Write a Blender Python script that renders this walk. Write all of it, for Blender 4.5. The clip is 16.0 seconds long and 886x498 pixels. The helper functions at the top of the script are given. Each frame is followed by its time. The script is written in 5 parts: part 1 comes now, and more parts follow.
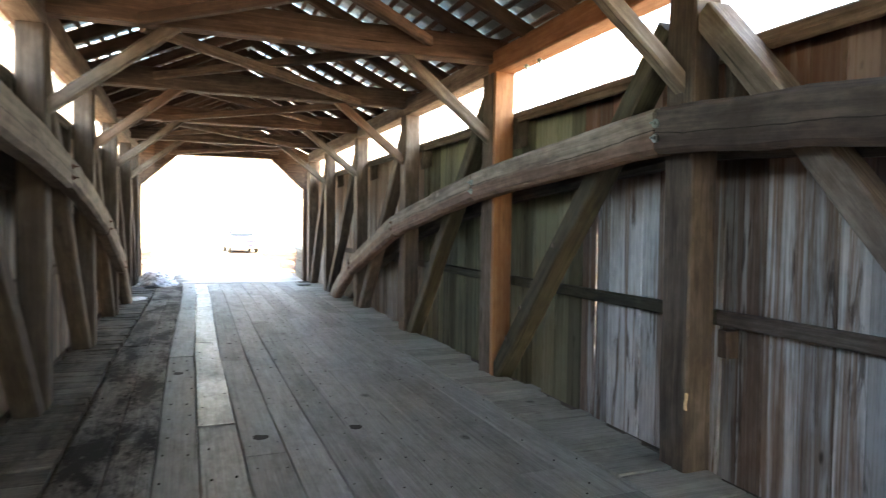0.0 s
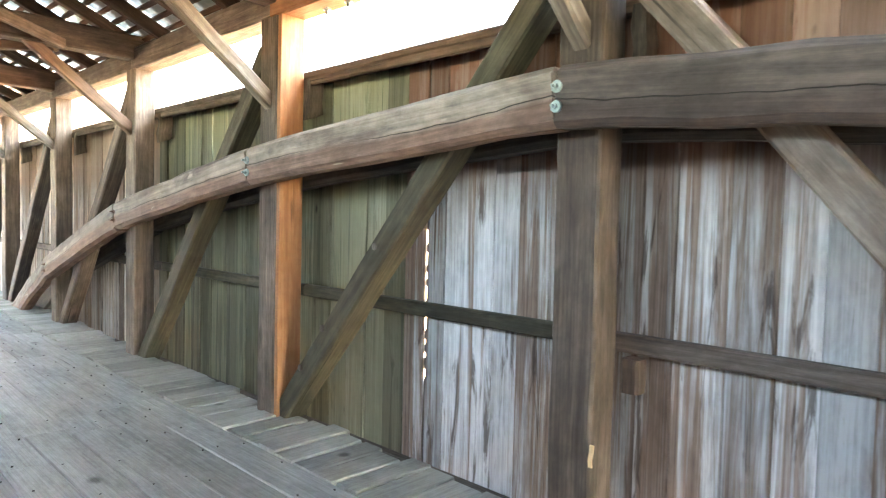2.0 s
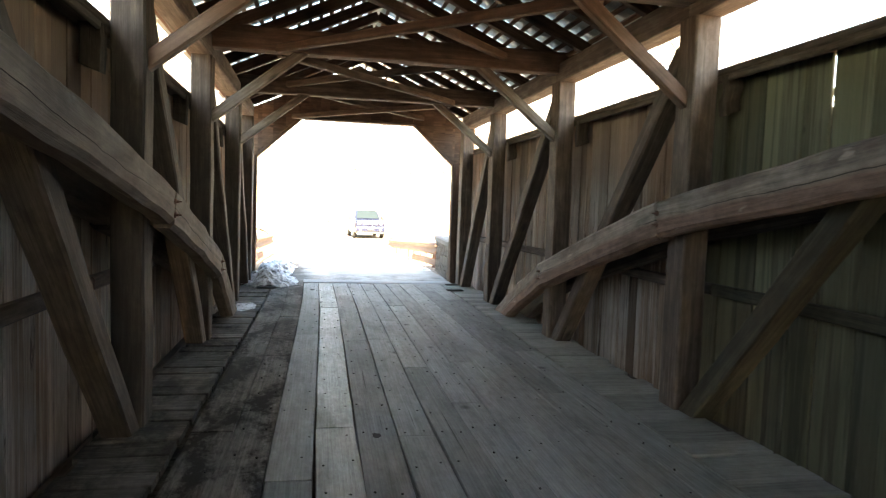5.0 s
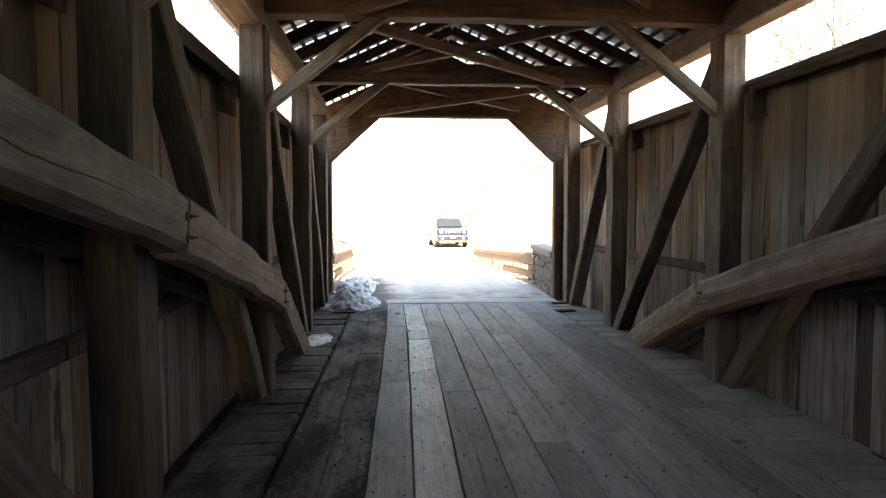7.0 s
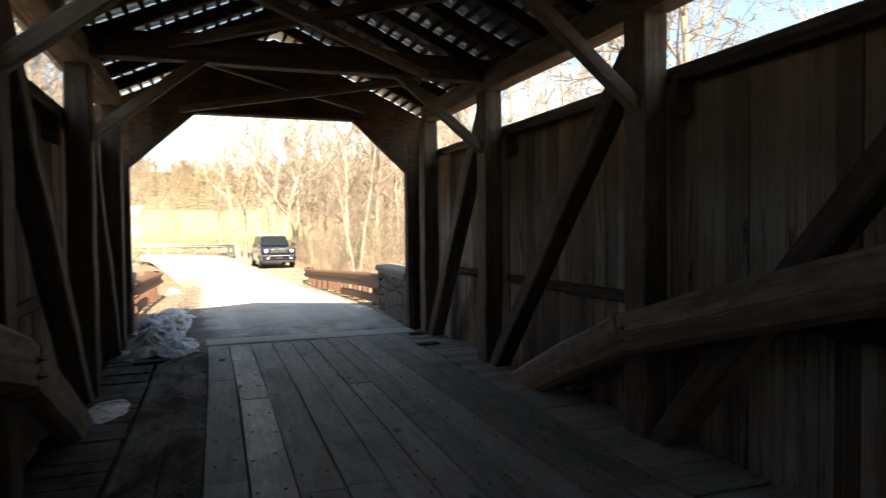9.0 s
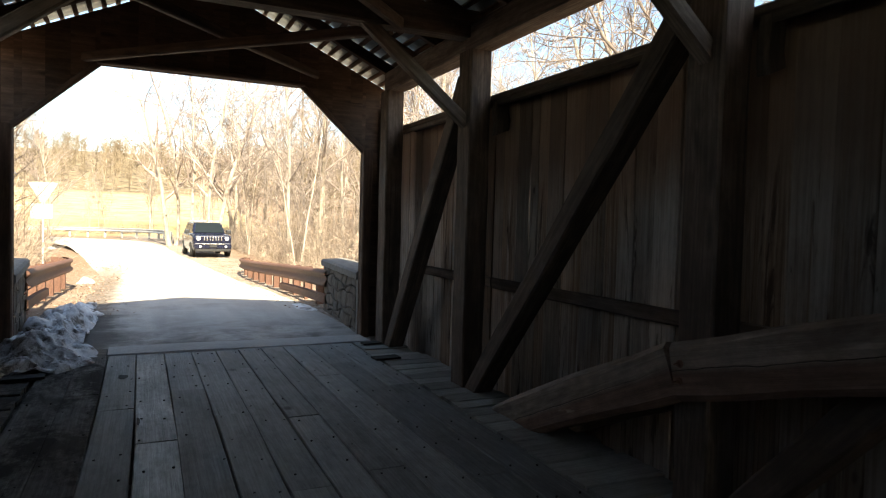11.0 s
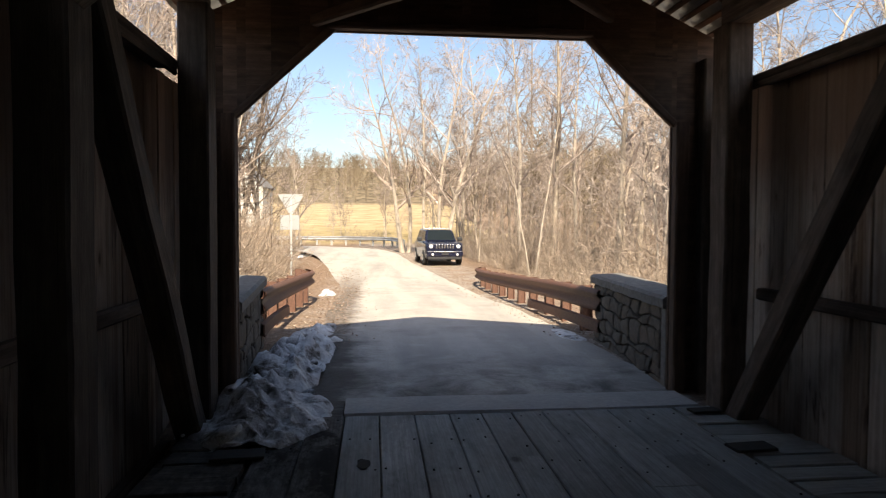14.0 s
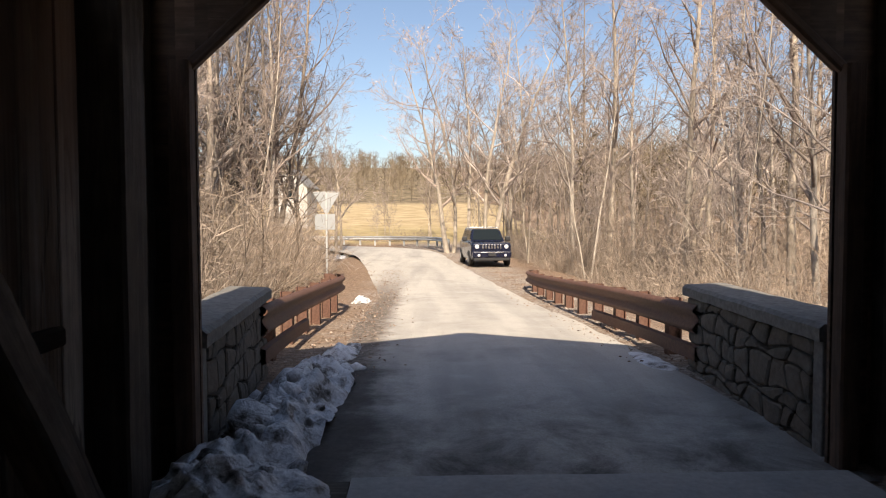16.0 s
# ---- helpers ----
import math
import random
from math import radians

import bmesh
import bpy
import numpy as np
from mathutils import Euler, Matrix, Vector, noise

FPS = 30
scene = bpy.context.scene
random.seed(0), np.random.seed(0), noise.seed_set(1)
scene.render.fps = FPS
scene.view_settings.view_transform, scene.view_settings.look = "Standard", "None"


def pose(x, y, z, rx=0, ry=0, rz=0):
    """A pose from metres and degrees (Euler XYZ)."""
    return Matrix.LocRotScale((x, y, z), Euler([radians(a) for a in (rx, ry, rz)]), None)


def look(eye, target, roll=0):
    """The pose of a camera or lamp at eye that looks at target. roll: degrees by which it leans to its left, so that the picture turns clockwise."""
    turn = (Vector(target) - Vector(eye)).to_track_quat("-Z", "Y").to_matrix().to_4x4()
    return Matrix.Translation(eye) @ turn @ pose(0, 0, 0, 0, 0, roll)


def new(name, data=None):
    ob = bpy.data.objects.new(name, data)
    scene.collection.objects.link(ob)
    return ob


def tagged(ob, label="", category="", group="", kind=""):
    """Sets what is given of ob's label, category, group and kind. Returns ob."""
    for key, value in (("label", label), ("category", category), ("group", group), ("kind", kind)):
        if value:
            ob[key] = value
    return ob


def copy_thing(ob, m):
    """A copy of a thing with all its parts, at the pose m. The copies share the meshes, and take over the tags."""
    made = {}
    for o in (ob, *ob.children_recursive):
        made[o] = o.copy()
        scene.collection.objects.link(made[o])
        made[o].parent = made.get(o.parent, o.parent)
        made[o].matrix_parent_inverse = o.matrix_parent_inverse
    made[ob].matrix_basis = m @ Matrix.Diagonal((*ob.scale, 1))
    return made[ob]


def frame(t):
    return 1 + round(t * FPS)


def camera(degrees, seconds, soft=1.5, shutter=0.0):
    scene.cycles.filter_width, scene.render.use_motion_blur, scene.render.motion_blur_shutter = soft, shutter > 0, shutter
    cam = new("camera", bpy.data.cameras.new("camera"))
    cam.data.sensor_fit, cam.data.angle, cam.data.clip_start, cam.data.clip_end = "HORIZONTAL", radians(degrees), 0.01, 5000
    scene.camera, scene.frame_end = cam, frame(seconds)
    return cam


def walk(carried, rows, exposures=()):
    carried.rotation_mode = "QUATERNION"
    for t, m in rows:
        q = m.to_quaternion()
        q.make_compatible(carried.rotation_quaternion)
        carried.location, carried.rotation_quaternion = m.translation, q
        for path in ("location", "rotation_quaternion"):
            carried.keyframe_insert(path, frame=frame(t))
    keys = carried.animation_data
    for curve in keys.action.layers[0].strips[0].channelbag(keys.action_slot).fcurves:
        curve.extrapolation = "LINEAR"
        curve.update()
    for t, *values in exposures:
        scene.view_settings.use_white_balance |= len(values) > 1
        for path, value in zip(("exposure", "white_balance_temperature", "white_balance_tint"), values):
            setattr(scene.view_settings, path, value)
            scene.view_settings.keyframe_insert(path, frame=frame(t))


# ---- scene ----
cam = camera(68.8, 16.0, soft=1.1, shutter=0.25)
PATH = [
    (0, (-0.96, 0.413, 1.574), (-0.223, 2.27, 1.498), 0.8),
    (0.5, (-0.856, 0.841, 1.561), (0.185, 2.546, 1.468), 0.6),
    (1, (-0.819, 1.236, 1.558), (0.424, 2.799, 1.459), 2.0),
    (1.5, (-0.823, 1.621, 1.58), (0.597, 3.027, 1.496), 1.9),
    (2, (-0.739, 2.032, 1.606), (0.696, 3.422, 1.511), 1.4),
    (2.5, (-0.773, 2.49, 1.602), (0.588, 3.952, 1.5), 1.2),
    (3, (-0.786, 2.928, 1.617), (0.423, 4.518, 1.502), -0.1),
    (3.5, (-0.786, 3.387, 1.632), (0.141, 5.156, 1.522), 0.1),
    (4, (-0.874, 3.833, 1.597), (-0.111, 5.678, 1.488), 1.0),
    (4.5, (-0.922, 4.26, 1.568), (-0.345, 6.171, 1.445), 1.4),
    (4.7, (-0.916, 4.461, 1.582), (-0.429, 6.396, 1.452), 2.0),
    (7, (-0.964, 6.683, 1.572), (-0.805, 8.674, 1.458), -0.1),
    (7.5, (-1.004, 7.154, 1.561), (-0.874, 9.147, 1.449), -0.9),
    (8, (-1.025, 7.585, 1.544), (-0.721, 9.559, 1.442), -1.1),
    (8.5, (-1.024, 8.002, 1.559), (-0.586, 9.952, 1.484), -0.9),
    (9, (-1.019, 8.382, 1.584), (-0.334, 10.26, 1.518), -0.6),
    (9.2, (-1.027, 8.515, 1.555), (-0.228, 10.347, 1.494), -0.6),
    (11.3, (-0.73, 10.141, 1.543), (0.117, 11.951, 1.462), 1.7),
    (11.5, (-0.76, 10.308, 1.548), (0.061, 12.13, 1.474), 1.9),
    (12, (-0.767, 10.726, 1.547), (-0.056, 12.594, 1.471), 1.7),
    (12.5, (-0.781, 11.164, 1.525), (-0.235, 13.087, 1.451), 1.5),
    (13, (-0.813, 11.618, 1.553), (-0.317, 13.554, 1.474), 0.7),
    (13.5, (-0.784, 12.077, 1.552), (-0.437, 14.045, 1.472), 0.3),
    (14, (-0.805, 12.532, 1.545), (-0.594, 14.519, 1.466), 0.2),
    (14.5, (-0.758, 13.003, 1.53), (-0.707, 15.002, 1.472), 0.1),
    (15, (-0.716, 13.491, 1.507), (-0.773, 15.488, 1.419), 0.2),
    (15.5, (-0.701, 13.915, 1.523), (-0.638, 15.912, 1.436), -0.3),
    (16, (-0.635, 14.411, 1.518), (-0.566, 16.408, 1.437), -0.2),
]
walk(cam, [(t, look(e, g, r)) for t, e, g, r in PATH], [
    (0, 5.50, 7150, 3), (0.5, 5.80, 7250, 3), (1.0, 6.45, 7250, 3), (1.5, 7.00, 7350, 3), (2.5, 7.15, 7250, 1), (3.5, 6.35, 7250, 1), (4.0, 5.60, 7250, 1), (4.5, 5.10, 7350, 1), (7.0, 4.20, 7550, 3),
    (8.0, 3.5, 7550, 2), (9.0, 2.15, 7250, 3), (11.5, 2.08, 6850, 4), (13.0, 1.58, 6800, 8), (14.5, 1.22, 6650, 10), (15.5, 1.12, 6650, 10), (16.0, 0.95, 6600, 13)])

# ---- world, sun ----
SUN_ELEV = 42.0
world = bpy.data.worlds.new("sky")
scene.world = world
world.use_nodes = True
wn = world.node_tree
sky = wn.nodes.new("ShaderNodeTexSky")
sky.sky_type = "NISHITA"
sky.sun_disc = False
sky.sun_elevation, sky.sun_rotation = radians(SUN_ELEV), radians(180)
sky.air_density, sky.dust_density, sky.ozone_density = 1.0, 1.6, 0.6
wn.nodes["Background"].inputs["Strength"].default_value = 0.085
wn.links.new(sky.outputs["Color"], wn.nodes["Background"].inputs["Color"])
sun_data = bpy.data.lights.new("sun", "SUN")
sun_data.energy, sun_data.angle, sun_data.color = 5.0, radians(0.6), (1.0, 0.875, 0.69)
sun = new("sun", sun_data)
sun.matrix_world = look((0, -math.cos(radians(SUN_ELEV)) * 60, math.sin(radians(SUN_ELEV)) * 60), (0, 0, 0))


# ---- materials ----
class Nodes:
    """Short hand for building one material's node tree."""

    def __init__(self, name):
        self.mat = bpy.data.materials.new(name)
        self.mat.use_nodes = True
        self.t = self.mat.node_tree
        self.bsdf = self.t.nodes["Principled BSDF"]

    def n(self, kind, **values):
        node = self.t.nodes.new("ShaderNode" + kind)
        for key, v in values.items():
            node.inputs[key.replace("_", " ")].default_value = v
        return node

    def link(self, a, b):
        self.t.links.new(a, b)

    def coords(self, scale, shift=None, space="Object"):
        if space == "World":
            src = self.n("NewGeometry").outputs["Position"]
        else:
            src = self.n("TexCoord").outputs["Object"]
        mp = self.n("Mapping")
        mp.inputs["Scale"].default_value = scale
        self.link(src, mp.inputs["Vector"])
        if shift is not None:
            self.link(shift, mp.inputs["Location"])
        return mp.outputs["Vector"]

    def shift(self):
        info = self.n("ObjectInfo")
        mul = self.n("VectorMath")
        mul.operation = "MULTIPLY"
        mul.inputs[1].default_value = (53.0, 31.0, 17.0)
        self.link(info.outputs["Random"], mul.inputs[0])
        return mul.outputs["Vector"], info.outputs["Random"]

    def noise(self, vec, scale=1.0, detail=5.0, rough=0.55, dist=0.0):
        nz = self.n("TexNoise", Scale=scale, Detail=detail, Roughness=rough, Distortion=dist)
        self.link(vec, nz.inputs["Vector"])
        return nz.outputs["Fac"]

    def figure(self, shift, scale=(0.32, 5.0, 5.0), dist=7.0):
        """Long flame-like growth rings on a sawn face."""
        w = self.n("TexWave", Scale=2.2, Distortion=dist, Detail=3.0)
        w.inputs["Detail Scale"].default_value = 0.7
        w.wave_type, w.bands_direction = "BANDS", "Y"
        self.link(self.coords(scale, shift), w.inputs["Vector"])
        return w.outputs["Fac"]

    def ramp(self, fac, stops):
        r = self.n("ValToRGB")
        el = r.color_ramp.elements
        while len(el) < len(stops):
            el.new(0.5)
        for e, (p, c) in zip(el, stops):
            e.position = p
            e.color = (*c, 1) if len(c) == 3 else c
        self.link(fac, r.inputs["Fac"])
        return r.outputs["Color"]

    def mix(self, fac, a, b, kind="MIX"):
        m = self.n("Mix")
        m.data_type, m.blend_type = "RGBA", kind
        for v, s in ((fac, m.inputs[0]), (a, m.inputs[6]), (b, m.inputs[7])):
            if isinstance(v, (int, float)):
                s.default_value = v
            elif isinstance(v, tuple):
                s.default_value = (*v, 1)
            else:
                self.link(v, s)
        return m.outputs[2]

    def math(self, op, a, b=0.0, clamp=False):
        m = self.n("Math")
        m.operation, m.use_clamp = op, clamp
        for i, v in enumerate((a, b)):
            if isinstance(v, (int, float)):
                m.inputs[i].default_value = v
            else:
                self.link(v, m.inputs[i])
        return m.outputs[0]

    def span(self, v, lo, hi, a=0.0, b=1.0):
        m = self.n("MapRange")
        for key, x in (("From Min", lo), ("From Max", hi), ("To Min", a), ("To Max", b)):
            m.inputs[key].default_value = x
        self.link(v, m.inputs["Value"])
        return m.outputs[0]

    def done(self, color, rough=0.8, bump=None, strength=0.3, distance=0.01, metal=0.0, spec=0.4):
        for v, key in ((color, "Base Color"), (rough, "Roughness"), (metal, "Metallic"), (spec, "Specular IOR Level")):
            s = self.bsdf.inputs[key]
            if isinstance(v, tuple):
                s.default_value = (*v, 1)
            elif isinstance(v, (int, float)):
                s.default_value = v
            else:
                self.link(v, s)
        if bump is not None:
            b = self.n("Bump", Strength=strength, Distance=distance)
            self.link(bump, b.inputs["Height"])
            self.link(b.outputs["Normal"], self.bsdf.inputs["Normal"])
        return self.mat


def wood(name, dark, mid, light, rough=0.78, vary=0.35, knots=0.6, stain=(0.5, 0.42, 0.36), stain_amount=0.6, bump=0.5, tint=None, spec=0.3):
    """Sawn timber: grain runs along the piece's own X."""
    k = Nodes(name)
    sh, rnd = k.shift()
    lines = k.noise(k.coords((1.3, 22, 22), sh), 1.0, 8, 0.68, 0.5)
    mottle = k.noise(k.coords((5, 9, 9), sh), 1.0, 7, 0.68, 0.4)
    grain = k.math("ADD", k.math("MULTIPLY", lines, 0.6), k.math("MULTIPLY", mottle, 0.4))
    rings = k.figure(sh)
    fine = k.noise(k.coords((4, 130, 130), sh), 1.0, 3, 0.6)
    col = k.ramp(grain, [(0.32, dark), (0.5, mid), (0.67, light)])
    col = k.mix(k.span(rings, 0.0, 0.45, 0.30, 0.0), col, dark)
    checks = k.noise(k.coords((0.5, 38, 38), sh), 1.0, 3, 0.5, 0.2)
    col = k.mix(k.span(checks, 0.70, 0.75, 0.0, 0.85), col, tuple(c * 0.25 for c in dark))
    broad = k.noise(k.coords((0.9, 3.2, 3.2), sh), 1.0, 4, 0.6, 0.6)
    col = k.mix(k.span(broad, 0.42, 0.68, 0, stain_amount), col, stain, "MULTIPLY")
    if tint:
        col = k.mix(k.span(k.noise(k.coords((0.5, 2.0, 2.0), sh), 1.0, 3), 0.4, 0.6, 0, 0.85), col, tint)
    if knots:
        vo = k.n("TexVoronoi", Scale=1.0, Randomness=1.0)
        k.link(k.coords((1.5, 5.5, 5.5), sh), vo.inputs["Vector"])
        col = k.mix(k.span(vo.outputs["Distance"], 0.07, 0.19, knots, 0.0), col, tuple(c * 0.35 for c in dark))
    val = k.span(rnd, 0, 1, 1 - vary, 1 + vary * 0.8)
    col = k.mix(1.0, col, val, "MULTIPLY")
    h = k.math("SUBTRACT", k.math("ADD", k.math("MULTIPLY", grain, 0.9), k.math("MULTIPLY", fine, 0.5)), k.span(checks, 0.69, 0.75, 0.0, 0.6))
    r = k.span(grain, 0.3, 0.7, min(rough + 0.08, 1), rough - 0.1)
    return k.done(col, r, h, bump, 0.006, spec=spec)


M_TIMBER = wood("old_timber", (0.036, 0.027, 0.022), (0.092, 0.070, 0.056), (0.175, 0.138, 0.112), vary=0.25, bump=0.8)
M_TIMBER_GREY = wood("grey_timber", (0.055, 0.044, 0.037), (0.132, 0.108, 0.09), (0.245, 0.21, 0.18), vary=0.2, bump=0.8)


def arch_wood(name, grey, brown):
    """Old arch timber: silvered upper half, redder lower half, a drying crack wandering between them."""
    k = Nodes(name)
    sh, rnd = k.shift()
    grain = k.math("ADD", k.math("MULTIPLY", k.noise(k.coords((0.9, 26, 26), sh), 1.0, 8, 0.66, 0.5), 0.55), k.math("MULTIPLY", k.noise(k.coords((6, 11, 11), sh), 1.0, 7, 0.68), 0.45))
    fine = k.noise(k.coords((4, 140, 140), sh), 1.0, 3, 0.6)
    sep = k.n("SeparateXYZ")
    k.link(k.n("TexCoord").outputs["Object"], sep.inputs[0])
    line = k.math("ADD", sep.outputs["Z"], k.math("MULTIPLY", k.math("SUBTRACT", k.noise(k.coords((0.5, 0, 0), sh), 1.0, 5, 0.62), 0.5), 0.16))
    ga = k.ramp(grain, [(0.34, tuple(c * 0.45 for c in grey)), (0.5, grey), (0.66, tuple(min(c * 1.6, 1) for c in grey))])
    gb = k.ramp(grain, [(0.34, tuple(c * 0.45 for c in brown)), (0.5, brown), (0.66, tuple(c * 1.6 for c in brown))])
    col = k.mix(k.span(line, -0.03, 0.015, 0, 1), gb, ga)
    crack = k.math("ABSOLUTE", line)
    gate = k.span(k.noise(k.coords((0.6, 0, 0), sh), 1.0, 2), 0.38, 0.46, 0, 1)
    crack = k.math("MULTIPLY", k.span(crack, 0.0008, 0.004, 1, 0), gate)
    col = k.mix(k.math("MULTIPLY", crack, 0.9), col, (0.012, 0.009, 0.007))
    stain = k.noise(k.coords((1.4, 4, 4), sh), 1.0, 5, 0.62, 0.6)
    col = k.mix(k.span(stain, 0.5, 0.68, 0, 0.6), col, tuple(c * 0.4 for c in brown))
    nick = k.noise(k.coords((3, 40, 9), sh), 1.0, 3, 0.5)
    col = k.mix(k.span(nick, 0.69, 0.74, 0, 0.5), col, tuple(min(c * 2.2, 1) for c in grey))
    h = k.math("SUBTRACT", k.math("ADD", k.math("MULTIPLY", grain, 0.7), k.math("MULTIPLY", fine, 0.5)), crack)
    return k.done(col, 0.8, h, 0.8, 0.006, spec=0.25)


M_ARCH = arch_wood("arch_timber", (0.22, 0.182, 0.152), (0.155, 0.098, 0.074))
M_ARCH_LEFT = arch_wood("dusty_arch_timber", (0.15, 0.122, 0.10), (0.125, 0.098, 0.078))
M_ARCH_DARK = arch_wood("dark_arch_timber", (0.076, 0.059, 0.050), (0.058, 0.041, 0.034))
M_ORANGE = wood("new_orange_timber", (0.16, 0.072, 0.034), (0.25, 0.122, 0.060), (0.33, 0.18, 0.095), vary=0.12, stain_amount=0.35, knots=0.4)
M_MOSSY_TIMBER = wood("mossy_timber", (0.026, 0.023, 0.014), (0.060, 0.053, 0.034), (0.105, 0.093, 0.062), vary=0.15, bump=0.8)
M_RAFTER = wood("rafter_timber", (0.055, 0.037, 0.028), (0.115, 0.075, 0.055), (0.20, 0.13, 0.095), vary=0.35)
# old timber with shade put into its colour: left truss, outer arches, left ledges
M_TIMBER_SHADED = wood("shaded_timber", (0.022, 0.017, 0.014), (0.055, 0.043, 0.035), (0.11, 0.088, 0.072), vary=0.25, bump=0.8)
M_CHIP = wood("torn_pale_wood", (0.35, 0.24, 0.13), (0.50, 0.36, 0.21), (0.60, 0.46, 0.30), knots=0, stain_amount=0.1)
M_LATH = wood("lath_wood", (0.07, 0.040, 0.028), (0.15, 0.088, 0.06), (0.22, 0.14, 0.1), vary=0.3, knots=0)


def siding(name, dark, mid, light, bleached, fresh, bleach=0.8, moss=None):
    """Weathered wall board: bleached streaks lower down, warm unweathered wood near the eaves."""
    k = Nodes(name)
    sh, rnd = k.shift()
    lines = k.noise(k.coords((0.7, 42, 42), sh), 1.0, 8, 0.68, 0.4)
    mottle = k.noise(k.coords((4, 10, 10), sh), 1.0, 7, 0.68, 0.3)
    grain = k.math("ADD", k.math("MULTIPLY", lines, 0.6), k.math("MULTIPLY", mottle, 0.4))
    rings = k.figure(sh, (0.25, 4.5, 4.5), 8.0)
    fine = k.noise(k.coords((4, 150, 150), sh), 1.0, 3, 0.6)
    brown = k.mix(rnd, mid, light)
    col = k.ramp(grain, [(0.34, dark), (0.5, mid), (0.66, light)])
    col = k.mix(0.35, col, brown)
    col = k.mix(k.span(rings, 0.0, 0.3, 0.32, 0.0), col, dark)
    streak = k.noise(k.coords((0.32, 10.5, 10.5), sh), 1.0, 9, 0.66, 0.8)
    patch = k.math("ADD", streak, k.span(rnd, 0, 1, -0.14, 0.14))
    pale = k.mix(k.span(grain, 0.38, 0.56, 0.0, 1.0), tuple(c * 0.55 for c in bleached), bleached)
    col = k.mix(k.span(patch, 0.38, 0.50, 0.0, bleach), col, pale)
    run = k.noise(k.coords((0.9, 9, 9), sh), 1.0, 8, 0.66, 0.8)
    col = k.mix(k.span(run, 0.58, 0.64, 0.0, 0.8), col, dark)
    checks = k.noise(k.coords((0.5, 45, 45), sh), 1.0, 3, 0.5, 0.2)
    col = k.mix(k.span(checks, 0.70, 0.75, 0.0, 0.8), col, tuple(c * 0.4 for c in dark))
    if moss:
        col = k.mix(k.span(k.noise(k.coords((0.5, 3, 3), sh), 1.0, 4), 0.3, 0.62, 0.25, 0.85), col, k.mix(fine, moss, tuple(c * 1.5 for c in moss)))
        col = k.mix(k.span(streak, 0.50, 0.60, 0.0, 0.55), col, dark)
        col = k.mix(k.span(lines, 0.56, 0.66, 0.0, 0.6), col, light)
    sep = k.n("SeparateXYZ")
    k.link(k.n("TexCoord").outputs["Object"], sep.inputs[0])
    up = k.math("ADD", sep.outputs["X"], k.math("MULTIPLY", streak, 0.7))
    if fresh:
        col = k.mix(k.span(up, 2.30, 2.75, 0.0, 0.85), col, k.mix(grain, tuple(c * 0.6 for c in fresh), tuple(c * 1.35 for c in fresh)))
    vo = k.n("TexVoronoi", Scale=1.0, Randomness=1.0)
    k.link(k.coords((2.6, 6.0, 6.0), sh), vo.inputs["Vector"])
    pick = k.n("SeparateXYZ")
    k.link(vo.outputs["Color"], pick.inputs[0])
    some = k.span(pick.outputs["X"], 0.80, 0.82, 0.0, 1.0)
    ring = k.math("ADD", vo.outputs["Distance"], k.math("MULTIPLY", mottle, 0.16))
    col = k.mix(k.math("MULTIPLY", k.span(ring, 0.18, 0.46, 0.5, 0.0), some), col, mid)
    col = k.mix(k.math("MULTIPLY", k.span(ring, 0.12, 0.21, 0.85, 0.0), some), col, (0.045, 0.028, 0.02))
    again = k.math("FRACT", k.math("MULTIPLY", rnd, 7.31))
    val = k.span(again, 0, 1, 0.6, 1.27)
    col = k.mix(1.0, col, val, "MULTIPLY")
    h = k.math("ADD", k.math("MULTIPLY", grain, 0.7), k.math("MULTIPLY", fine, 0.5))
    return k.done(col, 0.85, h, 0.6, 0.006, spec=0.2)


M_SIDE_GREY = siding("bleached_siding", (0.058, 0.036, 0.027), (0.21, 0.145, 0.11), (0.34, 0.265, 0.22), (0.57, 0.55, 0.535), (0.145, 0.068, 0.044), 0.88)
M_SIDE_MOSS = siding("mossy_siding", (0.05, 0.044, 0.03), (0.15, 0.135, 0.09), (0.24, 0.215, 0.15), (0.27, 0.245, 0.18), None, 0.5, (0.118, 0.110, 0.064))
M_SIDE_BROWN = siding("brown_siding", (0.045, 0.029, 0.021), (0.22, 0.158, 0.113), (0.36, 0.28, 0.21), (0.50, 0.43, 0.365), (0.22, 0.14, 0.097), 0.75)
# brown siding again, with the left wall's shade put into its colours
M_SIDE_SHADED = siding("shaded_brown_siding", (0.035, 0.023, 0.017), (0.165, 0.117, 0.084), (0.27, 0.208, 0.156), (0.38, 0.32, 0.27), (0.17, 0.105, 0.072), 0.6)


